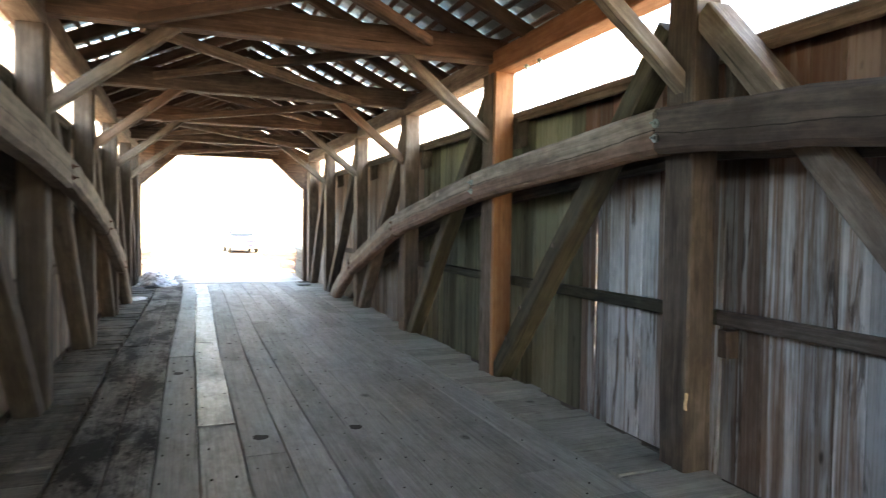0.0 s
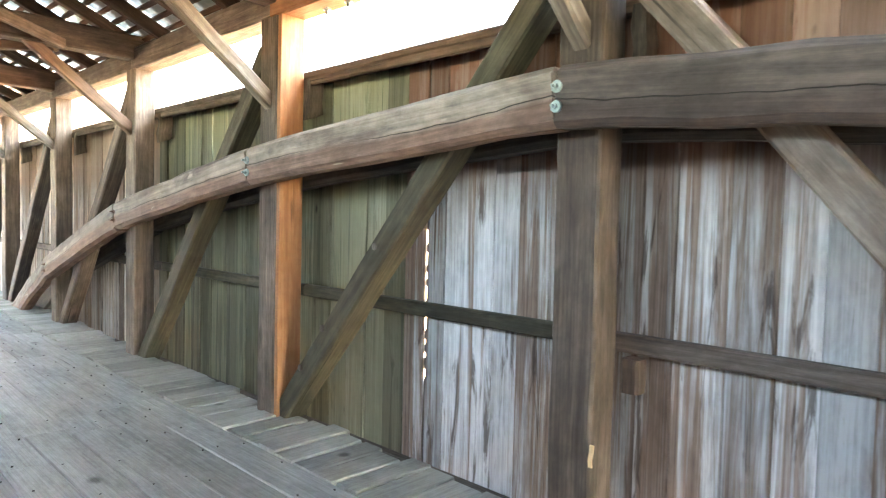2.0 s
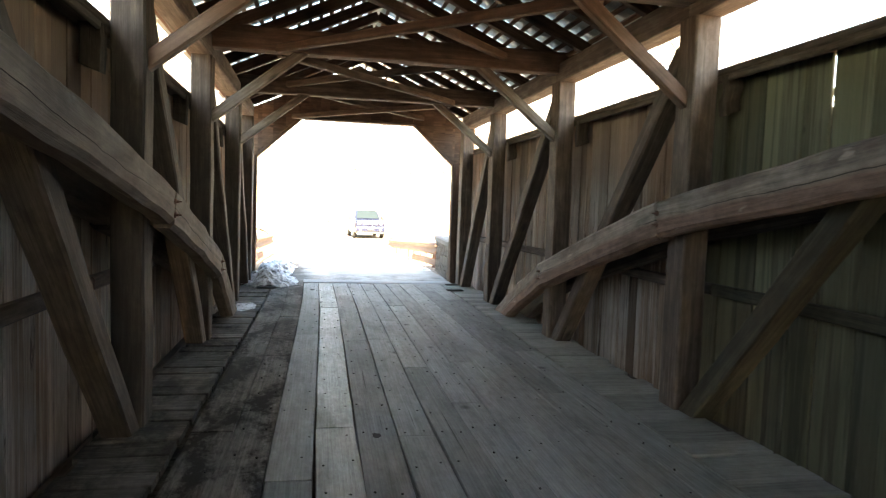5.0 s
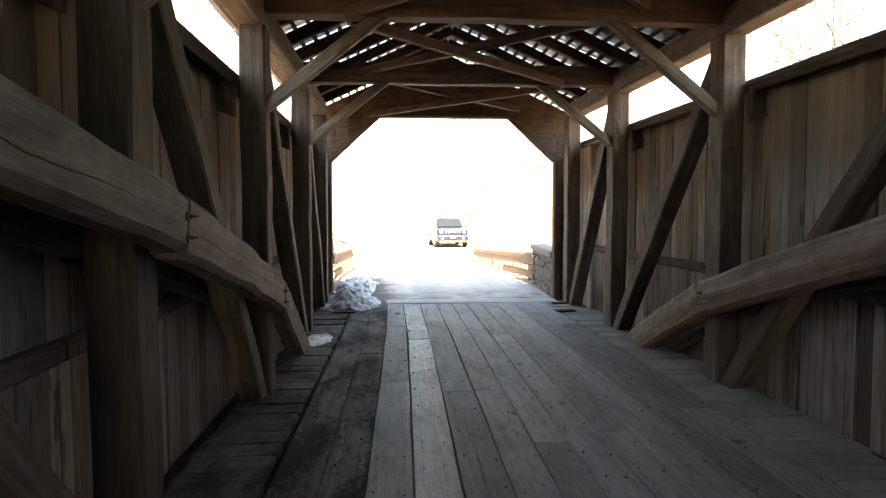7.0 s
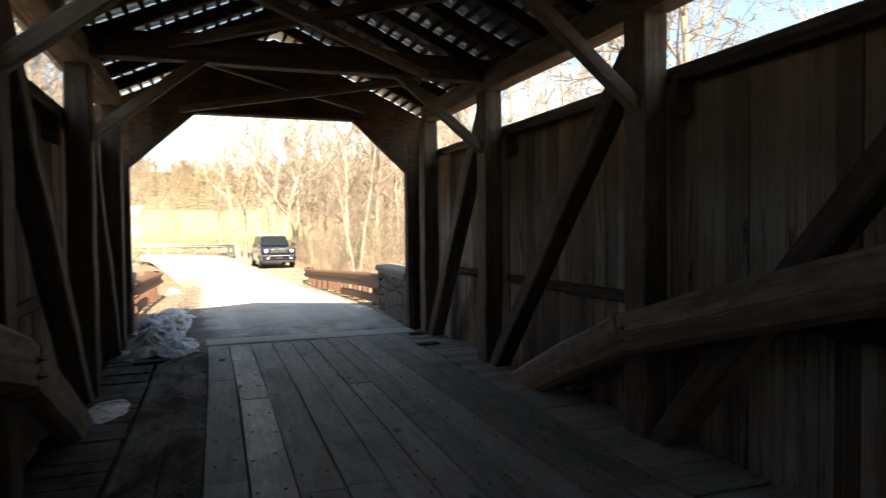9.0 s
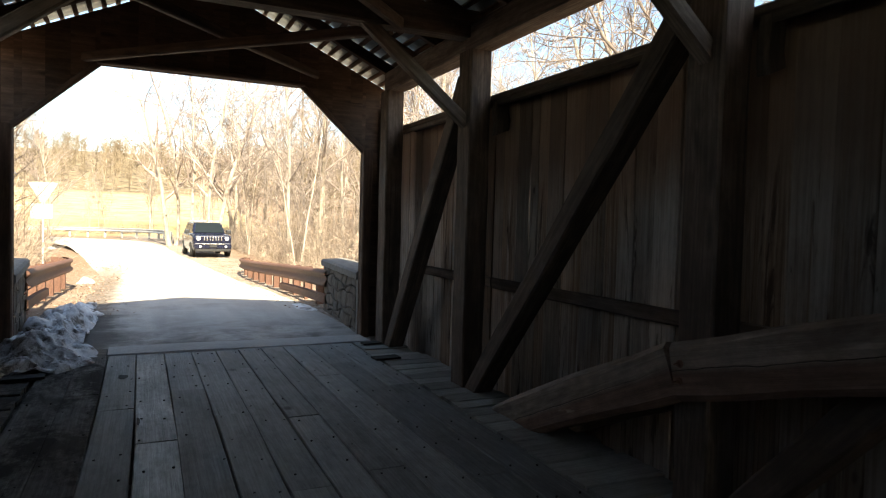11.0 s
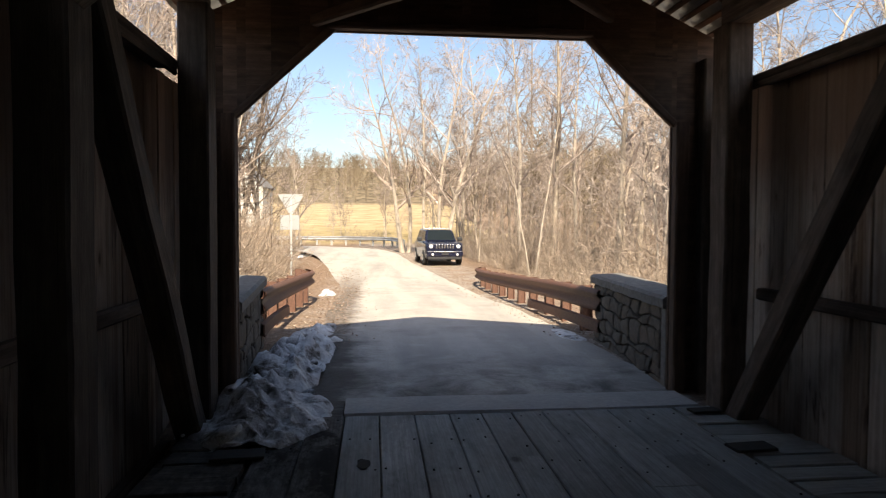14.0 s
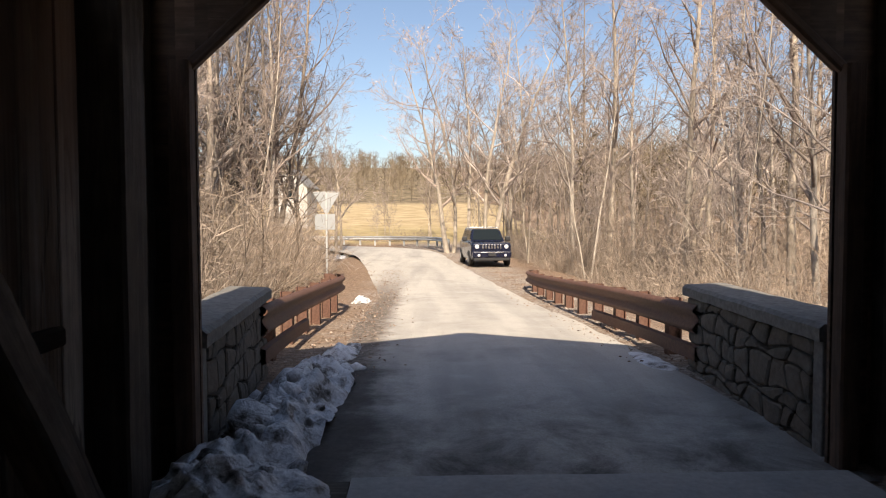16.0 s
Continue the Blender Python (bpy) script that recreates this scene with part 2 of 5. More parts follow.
def deck(name, dark, mid, light, rough, mud=0.5, wet=0.0, spread=(0.46, 0.64), spec=0.3):
    """Worn floor boards: grain along the piece, black trodden dirt, dust, and thin wet film where wet is above nought."""
    k = Nodes(name)
    sh, rnd = k.shift()
    grain = k.math("ADD", k.math("MULTIPLY", k.noise(k.coords((1.2, 34, 34), sh), 1.0, 8, 0.66, 0.5), 0.5), k.math("MULTIPLY", k.noise(k.coords((5, 16, 16), sh), 1.0, 9, 0.78), 0.5))
    fine = k.noise(k.coords((5, 120, 120), sh), 1.0, 3, 0.6)
    col = k.ramp(grain, [(0.34, dark), (0.5, mid), (0.68, light)])
    rings = k.figure(sh, (0.22, 6.0, 6.0), 6.0)
    col = k.mix(k.span(rings, 0.0, 0.4, 0.25, 0.0), col, dark)
    broad = k.noise(k.coords((3.4, 1.2, 1.0), None, "World"), 1.0, 5, 0.6, 0.5)
    crumbs = k.noise(k.coords((17, 10, 10), None, "World"), 1.0, 8, 0.75)
    dirt = k.math("ADD", k.math("MULTIPLY", broad, 0.62), k.math("MULTIPLY", crumbs, 0.38))
    cover = k.span(dirt, spread[0], spread[1], 0, mud)
    col = k.mix(cover, col, (0.017, 0.0145, 0.0125))
    dust = k.noise(k.coords((1.7, 0.35, 1), None, "World"), 1.3, 5, 0.6)
    col = k.mix(k.span(dust, 0.5, 0.7, 0, 0.3), col, (0.25, 0.24, 0.225))
    spots = k.n("TexVoronoi", Scale=1.0, Randomness=1.0)
    k.link(k.coords((1.3, 1.9, 1.9), sh), spots.inputs["Vector"])
    col = k.mix(k.span(spots.outputs["Distance"], 0.04, 0.1, 0.7, 0.0), col, (0.02, 0.018, 0.017))
    checks = k.noise(k.coords((0.6, 40, 40), sh), 1.0, 3, 0.5, 0.2)
    col = k.mix(k.span(checks, 0.70, 0.75, 0.0, 0.8), col, (0.02, 0.018, 0.016))
    col = k.mix(1.0, col, k.span(rnd, 0, 1, 0.74, 1.2), "MULTIPLY")
    r = k.span(grain, 0.3, 0.7, min(rough + 0.1, 1), rough - 0.1)
    if wet:
        pool = k.math("ADD", k.math("MULTIPLY", k.noise(k.coords((1.1, 4.0, 4.0), sh), 1.0, 4, 0.6), 0.3), k.math("MULTIPLY", k.noise(k.coords((9, 22, 22), sh), 1.0, 7, 0.75), 0.7))
        film = k.span(pool, 0.48, 0.58, 0.0, 1.0)
        r = k.mix(k.math("MULTIPLY", film, wet), r, (0.33, 0.33, 0.33))
    r = k.mix(cover, r, (0.95, 0.95, 0.95))
    h = k.math("ADD", k.math("ADD", k.math("MULTIPLY", grain, 0.8), k.math("MULTIPLY", fine, 0.5)), k.math("MULTIPLY", k.math("MULTIPLY", cover, crumbs), 0.9))
    return k.done(col, r, h, 0.7, 0.006, spec=spec)


M_DECK = deck("worn_floor_plank", (0.155, 0.157, 0.15), (0.25, 0.254, 0.244), (0.345, 0.35, 0.338), 0.70, 0.3)
M_DECK_POLISHED = deck("polished_floor_plank", (0.098, 0.10, 0.096), (0.175, 0.179, 0.172), (0.265, 0.27, 0.262), 0.60, 0.3, 0.8)
M_DECK_MUD = deck("muddy_floor_plank", (0.055, 0.05, 0.044), (0.145, 0.133, 0.121), (0.255, 0.237, 0.218), 0.85, 0.97, 0.0, (0.44, 0.55), 0.15)
M_DECK_CROSS = deck("cross_deck_board", (0.185, 0.182, 0.165), (0.28, 0.277, 0.255), (0.365, 0.362, 0.335), 0.78, 0.2)
# darker, muddier boards: left side strip, lower layer and left threshold
M_DECK_CROSS_DARK = deck("dark_cross_board", (0.034, 0.029, 0.024), (0.088, 0.077, 0.064), (0.18, 0.16, 0.136), 0.85, 0.8, 0.0, (0.47, 0.58), 0.2)


def earthy(name, stops, scale, rough=0.95, bump=0.5, dist=0.02, big=0.25, spec=0.2, metal=0.0, space="Object"):
    """Mottled mineral or organic surface with grain at two scales."""
    k = Nodes(name)
    v = k.coords((1, 1, 1), None, space)
    a = k.noise(v, scale, 8, 0.65)
    b = k.noise(v, scale * 0.09, 5, 0.6, 0.4)
    col = k.ramp(k.math("ADD", k.math("MULTIPLY", a, 1 - big), k.math("MULTIPLY", b, big)), stops)
    col = k.mix(k.span(b, 0.35, 0.65, 0.0, 0.4), col, tuple(c * 0.6 for c in stops[0][1]))
    return k.done(col, rough, a, bump, dist, metal=metal, spec=spec)


M_CONCRETE = earthy("parapet_concrete", [(0.3, (0.11, 0.105, 0.095)), (0.5, (0.20, 0.19, 0.175)), (0.7, (0.29, 0.28, 0.26))], 18, 0.9, 0.3, 0.01)
M_STONE = earthy("field_stone", [(0.3, (0.07, 0.058, 0.048)), (0.5, (0.15, 0.128, 0.105)), (0.7, (0.25, 0.22, 0.185))], 14, 0.9, 0.6, 0.015, 0.5)
M_MORTAR = earthy("mortar", [(0.3, (0.05, 0.044, 0.038)), (0.7, (0.11, 0.098, 0.086))], 30, 0.95, 0.5, 0.01)
M_RUST = earthy("rusted_steel", [(0.3, (0.06, 0.028, 0.019)), (0.5, (0.125, 0.060, 0.040)), (0.7, (0.20, 0.115, 0.08))], 30, 0.7, 0.3, 0.004, 0.4, 0.4)
M_GALV = earthy("galvanised_steel", [(0.3, (0.42, 0.43, 0.43)), (0.7, (0.58, 0.58, 0.57))], 20, 0.5, 0.1, 0.002, 0.3, 0.5, 0.6)
M_WASHER = earthy("washer_steel", [(0.3, (0.16, 0.20, 0.19)), (0.7, (0.36, 0.41, 0.39))], 90, 0.5, 0.2, 0.002, 0.3, 0.5, 0.7)
M_SHEET = earthy("roof_sheet_metal", [(0.3, (0.22, 0.25, 0.25)), (0.5, (0.34, 0.37, 0.37)), (0.7, (0.45, 0.48, 0.47))], 9, 0.42, 0.15, 0.004, 0.4, 0.5, 0.75)
M_FAR = earthy("far_woods_bark", [(0.35, (0.10, 0.078, 0.055)), (0.5, (0.19, 0.15, 0.105)), (0.65, (0.30, 0.245, 0.17))], 0.12, 0.95, 0.1, 0.01)
M_ASPHALT_CONC = earthy("threshold_slab", [(0.3, (0.36, 0.345, 0.325)), (0.7, (0.54, 0.52, 0.49))], 25, 0.85, 0.4, 0.008)


def bark(name, dark, mid, light, scale, vary, bump=0.6):
    """Bark or dry stems; each plant a little lighter, darker or greyer than the next."""
    k = Nodes(name)
    sh, rnd = k.shift()
    a = k.noise(k.coords((1, 1, 0.3), sh), scale, 7, 0.7)
    col = k.ramp(a, [(0.32, dark), (0.5, mid), (0.68, light)])
    patch = k.noise(k.coords((1, 1, 1), sh), 0.8, 4, 0.6)
    col = k.mix(k.span(patch, 0.42, 0.64, 0.0, 0.55), col, tuple(c * 0.8 for c in dark))
    grey = k.math("FRACT", k.math("MULTIPLY", rnd, 5.7))
    col = k.mix(k.span(grey, 0, 1, 0.0, 0.35), col, tuple(sum(mid) / 3 * q for q in (1.02, 1.0, 0.98)))
    col = k.mix(1.0, col, k.span(rnd, 0, 1, 1 - vary, 1 + vary), "MULTIPLY")
    return k.done(col, 0.95, a, bump, 0.03, spec=0.15)


M_BARK = bark("tree_bark", (0.20, 0.163, 0.125), (0.40, 0.335, 0.262), (0.57, 0.50, 0.405), 9, 0.22)
M_BARK_DARK = bark("dark_tree_bark", (0.15, 0.12, 0.092), (0.31, 0.25, 0.195), (0.46, 0.385, 0.31), 9, 0.25)
M_TWIG = bark("bare_twig", (0.15, 0.118, 0.10), (0.32, 0.257, 0.218), (0.50, 0.415, 0.355), 3, 0.35, 0.2)
M_BRUSH = bark("dry_brush", (0.14, 0.107, 0.08), (0.31, 0.24, 0.182), (0.50, 0.405, 0.315), 2.5, 0.4, 0.2)


def asphalt():
    k = Nodes("old_pale_asphalt")
    v = k.coords((1, 1, 1), None, "World")
    a = k.noise(v, 60, 6, 0.7)
    tracks = k.noise(k.coords((1.1, 0.10, 1), None, "World"), 1.0, 5, 0.6, 0.3)
    b = k.noise(v, 0.7, 6, 0.62, 0.5)
    col = k.ramp(a, [(0.3, (0.33, 0.305, 0.268)), (0.5, (0.425, 0.397, 0.355)), (0.72, (0.52, 0.49, 0.445))])
    col = k.mix(k.span(tracks, 0.42, 0.66, 0, 0.6), col, (0.21, 0.2, 0.188))
    col = k.mix(k.span(b, 0.54, 0.72, 0, 0.4), col, (0.15, 0.14, 0.128))
    col = k.mix(k.span(k.noise(v, 2.3, 5, 0.6), 0.56, 0.74, 0, 0.35), col, (0.52, 0.50, 0.46))
    sep = k.n("SeparateXYZ")
    k.link(k.n("NewGeometry").outputs["Position"], sep.inputs[0])
    edge = k.math("ADD", sep.outputs["X"], k.math("MULTIPLY", k.math("SUBTRACT", k.noise(v, 2.6, 7, 0.7), 0.5), 0.9))
    dirt = k.ramp(k.noise(v, 14, 8, 0.75), [(0.32, (0.05, 0.04, 0.032)), (0.5, (0.13, 0.105, 0.085)), (0.62, (0.25, 0.21, 0.175)), (0.76, (0.42, 0.375, 0.32))])
    fade = k.math("MULTIPLY", k.span(edge, -1.32, -1.02, 1, 0), k.span(sep.outputs["Y"], 30, 36, 1, 0))
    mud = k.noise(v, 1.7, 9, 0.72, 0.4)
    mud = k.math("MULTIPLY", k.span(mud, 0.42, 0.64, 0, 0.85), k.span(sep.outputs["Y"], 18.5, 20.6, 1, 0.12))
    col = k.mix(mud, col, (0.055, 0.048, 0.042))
    col = k.mix(fade, col, dirt)
    # dark mud by the snow, with bridge shade painted in to y 22
    mud_shade = k.math("MULTIPLY", k.span(edge, -1.15, -0.75, 0.8, 0), k.span(sep.outputs["Y"], 21.2, 22.2, 1, 0))
    col = k.mix(mud_shade, col, (0.035, 0.03, 0.027))
    return k.done(col, 0.82, a, 0.6, 0.006, spec=0.3)


M_ASPHALT = asphalt()


def ground_cover():
    """Leaf litter and gravel near the road, pale dry grass on the far field, brown woodland floor on the hill."""
    k = Nodes("winter_ground")
    v = k.coords((1, 1, 1), None, "World")
    a = k.noise(v, 13, 9, 0.78)
    b = k.noise(v, 0.5, 6, 0.6, 0.4)
    litter = k.ramp(a, [(0.34, (0.06, 0.04, 0.028)), (0.46, (0.17, 0.118, 0.084)), (0.58, (0.29, 0.205, 0.145)), (0.70, (0.42, 0.335, 0.25))])
    gravel = k.ramp(k.noise(v, 16, 9, 0.78), [(0.38, (0.085, 0.068, 0.056)), (0.47, (0.22, 0.185, 0.155)), (0.55, (0.35, 0.31, 0.27)), (0.64, (0.54, 0.50, 0.45))])
    gravel = k.mix(k.span(k.noise(v, 1.6, 5, 0.65), 0.45, 0.6, 0, 0.7), gravel, litter)
    grass = k.ramp(k.noise(v, 0.35, 8, 0.7), [(0.35, (0.25, 0.188, 0.105)), (0.52, (0.375, 0.293, 0.175)), (0.7, (0.47, 0.39, 0.25))])
    green = k.ramp(k.noise(v, 0.6, 6, 0.7), [(0.35, (0.25, 0.195, 0.10)), (0.7, (0.37, 0.295, 0.16))])
    sep = k.n("SeparateXYZ")
    k.link(k.n("NewGeometry").outputs["Position"], sep.inputs[0])
    x, y = sep.outputs["X"], sep.outputs["Y"]
    near = k.math("ABSOLUTE", k.math("SUBTRACT", x, 0.6))
    near = k.math("ADD", near, k.math("MULTIPLY", b, 2.4))
    col = k.mix(k.span(near, 3.2, 4.4, 0.9, 0.0), litter, gravel)
    wob = k.math("MULTIPLY", k.noise(v, 0.06, 4), 14.0)
    yy = k.math("SUBTRACT", k.math("ADD", y, wob), k.span(k.math("ADD", x, wob), 20, 27, 0, 400))
    col = k.mix(k.span(yy, 76, 82, 0, 1), col, green)
    col = k.mix(k.span(yy, 92, 104, 0, 1), col, grass)
    woods = k.ramp(k.noise(k.coords((1, 0.5, 0.3), None, "World"), 0.45, 8, 0.75), [(0.35, (0.08, 0.062, 0.042)), (0.5, (0.16, 0.128, 0.085)), (0.65, (0.26, 0.21, 0.14))])
    col = k.mix(k.span(yy, 172, 182, 0, 1), col, woods)
    return k.done(col, 1.0, a, 0.8, 0.03, spec=0.1)


M_GROUND = ground_cover()


def snow():
    k = Nodes("dirty_snow")
    v = k.coords((1, 1, 1), None, "World")
    a = k.noise(v, 4.5, 9, 0.72, 0.3)
    b = k.noise(v, 30, 5, 0.7)
    col = k.ramp(a, [(0.36, (0.055, 0.046, 0.038)), (0.42, (0.27, 0.255, 0.24)), (0.49, (0.64, 0.64, 0.65)), (0.64, (0.86, 0.87, 0.88))])
    return k.done(col, k.span(b, 0.3, 0.7, 0.35, 0.75), k.math("ADD", b, k.noise(v, 11, 4, 0.6)), 0.9, 0.03, spec=0.5)


M_SNOW = snow()


def plain(name, color, rough=0.5, metal=0.0, spec=0.5, speck=0.12):
    k = Nodes(name)
    a = k.noise(k.coords((1, 1, 1)), 14, 5, 0.6)
    col = k.mix(k.span(a, 0.35, 0.65, 0, speck), color, tuple(c * 0.5 for c in color))
    return k.done(col, k.span(a, 0.3, 0.7, max(rough - 0.05, 0.02), min(rough + 0.08, 1)), None, metal=metal, spec=spec)


M_CARPAINT = plain("dark_blue_car_paint", (0.008, 0.010, 0.026), 0.25, 0.0, 0.35)
M_CARPAINT.node_tree.nodes["Principled BSDF"].inputs["Coat Weight"].default_value = 0.6
M_TRIM = plain("black_plastic_trim", (0.018, 0.018, 0.02), 0.55)
M_GLASS_DARK = plain("car_window_glass", (0.012, 0.016, 0.018), 0.08, 0.0, 0.25, 0.02)
M_TYRE = plain("tyre_rubber", (0.018, 0.018, 0.018), 0.85)
M_CHROME = plain("bright_metal", (0.65, 0.66, 0.68), 0.18, 0.95)
M_LAMP = plain("clear_lamp_glass", (0.75, 0.76, 0.78), 0.12, 0.4, 0.8)
M_SIGN = plain("bare_sign_back", (0.36, 0.37, 0.37), 0.45, 0.5)
M_WHITE = plain("white_paint", (0.74, 0.74, 0.72), 0.7)
M_HOUSE = plain("pale_house_siding", (0.42, 0.41, 0.39), 0.8)
M_SHINGLE = plain("grey_roof_shingle", (0.17, 0.165, 0.16), 0.9)
# near-black of nail heads, and the painted dark of gaps and hollows
M_HOLE = plain("hole_and_nail_black", (0.02, 0.018, 0.016), 0.95)


# ---- builders ----
def mesh_of(bm, name, mat, smooth=False):
    bm.normal_update()
    me = bpy.data.meshes.new(name)
    bm.to_mesh(me)
    bm.free()
    me.materials.append(mat)
    if smooth:
        for p in me.polygons:
            p.use_smooth = True
    return me


def part(name, bm, mat, parent, label="", smooth=False):
    ob = new(name, mesh_of(bm, name, mat, smooth))
    ob.parent = parent
    if label:
        ob["label"] = label
    return ob


def place(name, me, parent, m, label=""):
    ob = new(name, me)
    ob.parent = parent
    ob.matrix_basis = m
    if label:
        ob["label"] = label
    return ob


def root(name, label, category, kind="", group="", m=None):
    ob = new(name)
    ob.empty_display_size = 0.2
    if m is not None:
        ob.matrix_basis = m
    return tagged(ob, label, category, group, kind)


def add_box(bm, x0, x1, y0, y1, z0, z1, m=None):
    vs = [bm.verts.new((x, y, z)) for x in (x0, x1) for y in (y0, y1) for z in (z0, z1)]
    for f in ((0, 1, 3, 2), (4, 6, 7, 5), (0, 4, 5, 1), (2, 3, 7, 6), (0, 2, 6, 4), (1, 5, 7, 3)):
        bm.faces.new([vs[i] for i in f])
    if m is not None:
        for v in vs:
            v.co = m @ v.co
    return vs


def box_bm(x0, x1, y0, y1, z0, z1, bevel=0.0, segments=2):
    bm = bmesh.new()
    add_box(bm, x0, x1, y0, y1, z0, z1)
    if bevel:
        bmesh.ops.bevel(bm, geom=list(bm.edges), offset=bevel, segments=segments, affect="EDGES", profile=0.5)
    return bm


def lathe(bm, profile, n=16, m=None):
    """Closed solid of revolution about local Z from (radius, z) pairs."""
    rings = []
    for r, z in profile:
        ring = []
        for i in range(n):
            a = 2 * math.pi * i / n
            co = Vector((r * math.cos(a), r * math.sin(a), z))
            ring.append(bm.verts.new(m @ co if m is not None else co))
        rings.append(ring)
    for a, b in zip(rings, rings[1:]):
        for i in range(n):
            j = (i + 1) % n
            bm.faces.new((a[i], a[j], b[j], b[i]))
    bm.faces.new(list(reversed(rings[0])))
    bm.faces.new(rings[-1])


def timber(length, w, h, mat, seed=0, chamfer=0.015, rings=5, jitter=0.004, name="timber", sag=0.0, skew0=0.0, skew1=0.0):
    """A beam from x = 0 to length, centred on Y and Z; hand-worn edges. skew: how far each end is cut on the slant."""
    rng = random.Random(seed)
    c = min(chamfer, w * 0.3, h * 0.3)
    a, b = w / 2, h / 2
    sec = [(-a + c, -b), (a - c, -b), (a, -b + c), (a, b - c), (a - c, b), (-a + c, b), (-a, b - c), (-a, -b + c)]
    verts, faces = [], []
    for i in range(rings):
        u = i / (rings - 1)
        off_y, off_z = (rng.uniform(-jitter, jitter) for _ in range(2)) if 0 < i < rings - 1 else (0, 0)
        for y, z in sec:
            x = u * length + (skew0 * (1 - u) + skew1 * u) * z / max(h, 1e-6)
            verts.append((x, y + off_y + rng.uniform(-jitter, jitter) * 0.4, z + off_z + sag * math.sin(math.pi * u) + rng.uniform(-jitter, jitter) * 0.4))
    for i in range(rings - 1):
        for j in range(8):
            k = (j + 1) % 8
            faces.append((i * 8 + j, (i + 1) * 8 + j, (i + 1) * 8 + k, i * 8 + k))
    faces.append(tuple(range(8)))
    faces.append(tuple(reversed(range((rings - 1) * 8, rings * 8))))
    faces = [tuple(reversed(f)) for f in faces]
    me = bpy.data.meshes.new(name)
    me.from_pydata(verts, [], faces)
    me.materials.append(mat)
    return me


def along(p0, p1, up=(0, 0, 1)):
    """The pose whose X runs from p0 to p1, with Z as near to up as can be."""
    p0, p1, up = Vector(p0), Vector(p1), Vector(up)
    x = (p1 - p0).normalized()
    y = up.cross(x).normalized()
    z = x.cross(y)
    return Matrix.Translation(p0) @ Matrix((x, y, z)).transposed().to_4x4()


SEED = [1]


def beam(name, p0, p1, w, h, mat, parent, up=(0, 0, 1), label="", **kw):
    SEED[0] += 1
    length = (Vector(p1) - Vector(p0)).length
    return place(name, timber(length, w, h, mat, SEED[0], name=name, **kw), parent, along(p0, p1, up), label)


# ---- plan of the bridge: its long axis is Y, its middle post stands at y = 3.80 ----
MID = 3.80
PANEL = 2.905
END = 18.50
POSTS = [MID + PANEL * i for i in range(-4, 5)]
POSTS = [MID - 13.85] + POSTS + [MID + 13.85]
Y0, Y1 = 2 * MID - END, END
X_IN, X_OUT = 2.03, 2.25
PLATE_LO, PLATE_HI = 3.17, 3.40
RIDGE = 4.40


def roof_z(x):
    return PLATE_HI + (RIDGE - PLATE_HI) * (1 - abs(x) / 2.16)


# ---- trusses with their laminated arches ----
ARCH = [(0, 2.35), (PANEL, 2.13), (2 * PANEL, 1.695), (3 * PANEL, 0.92), (11.0, -0.02)]


ARCH_LEFT = [(0, 2.35), (PANEL, 2.13), (2 * PANEL, 1.66), (3 * PANEL, 0.98), (10.85, -0.02)]
SPLAY = (0.0, 0.0, 0.005, 0.055, 0.095)


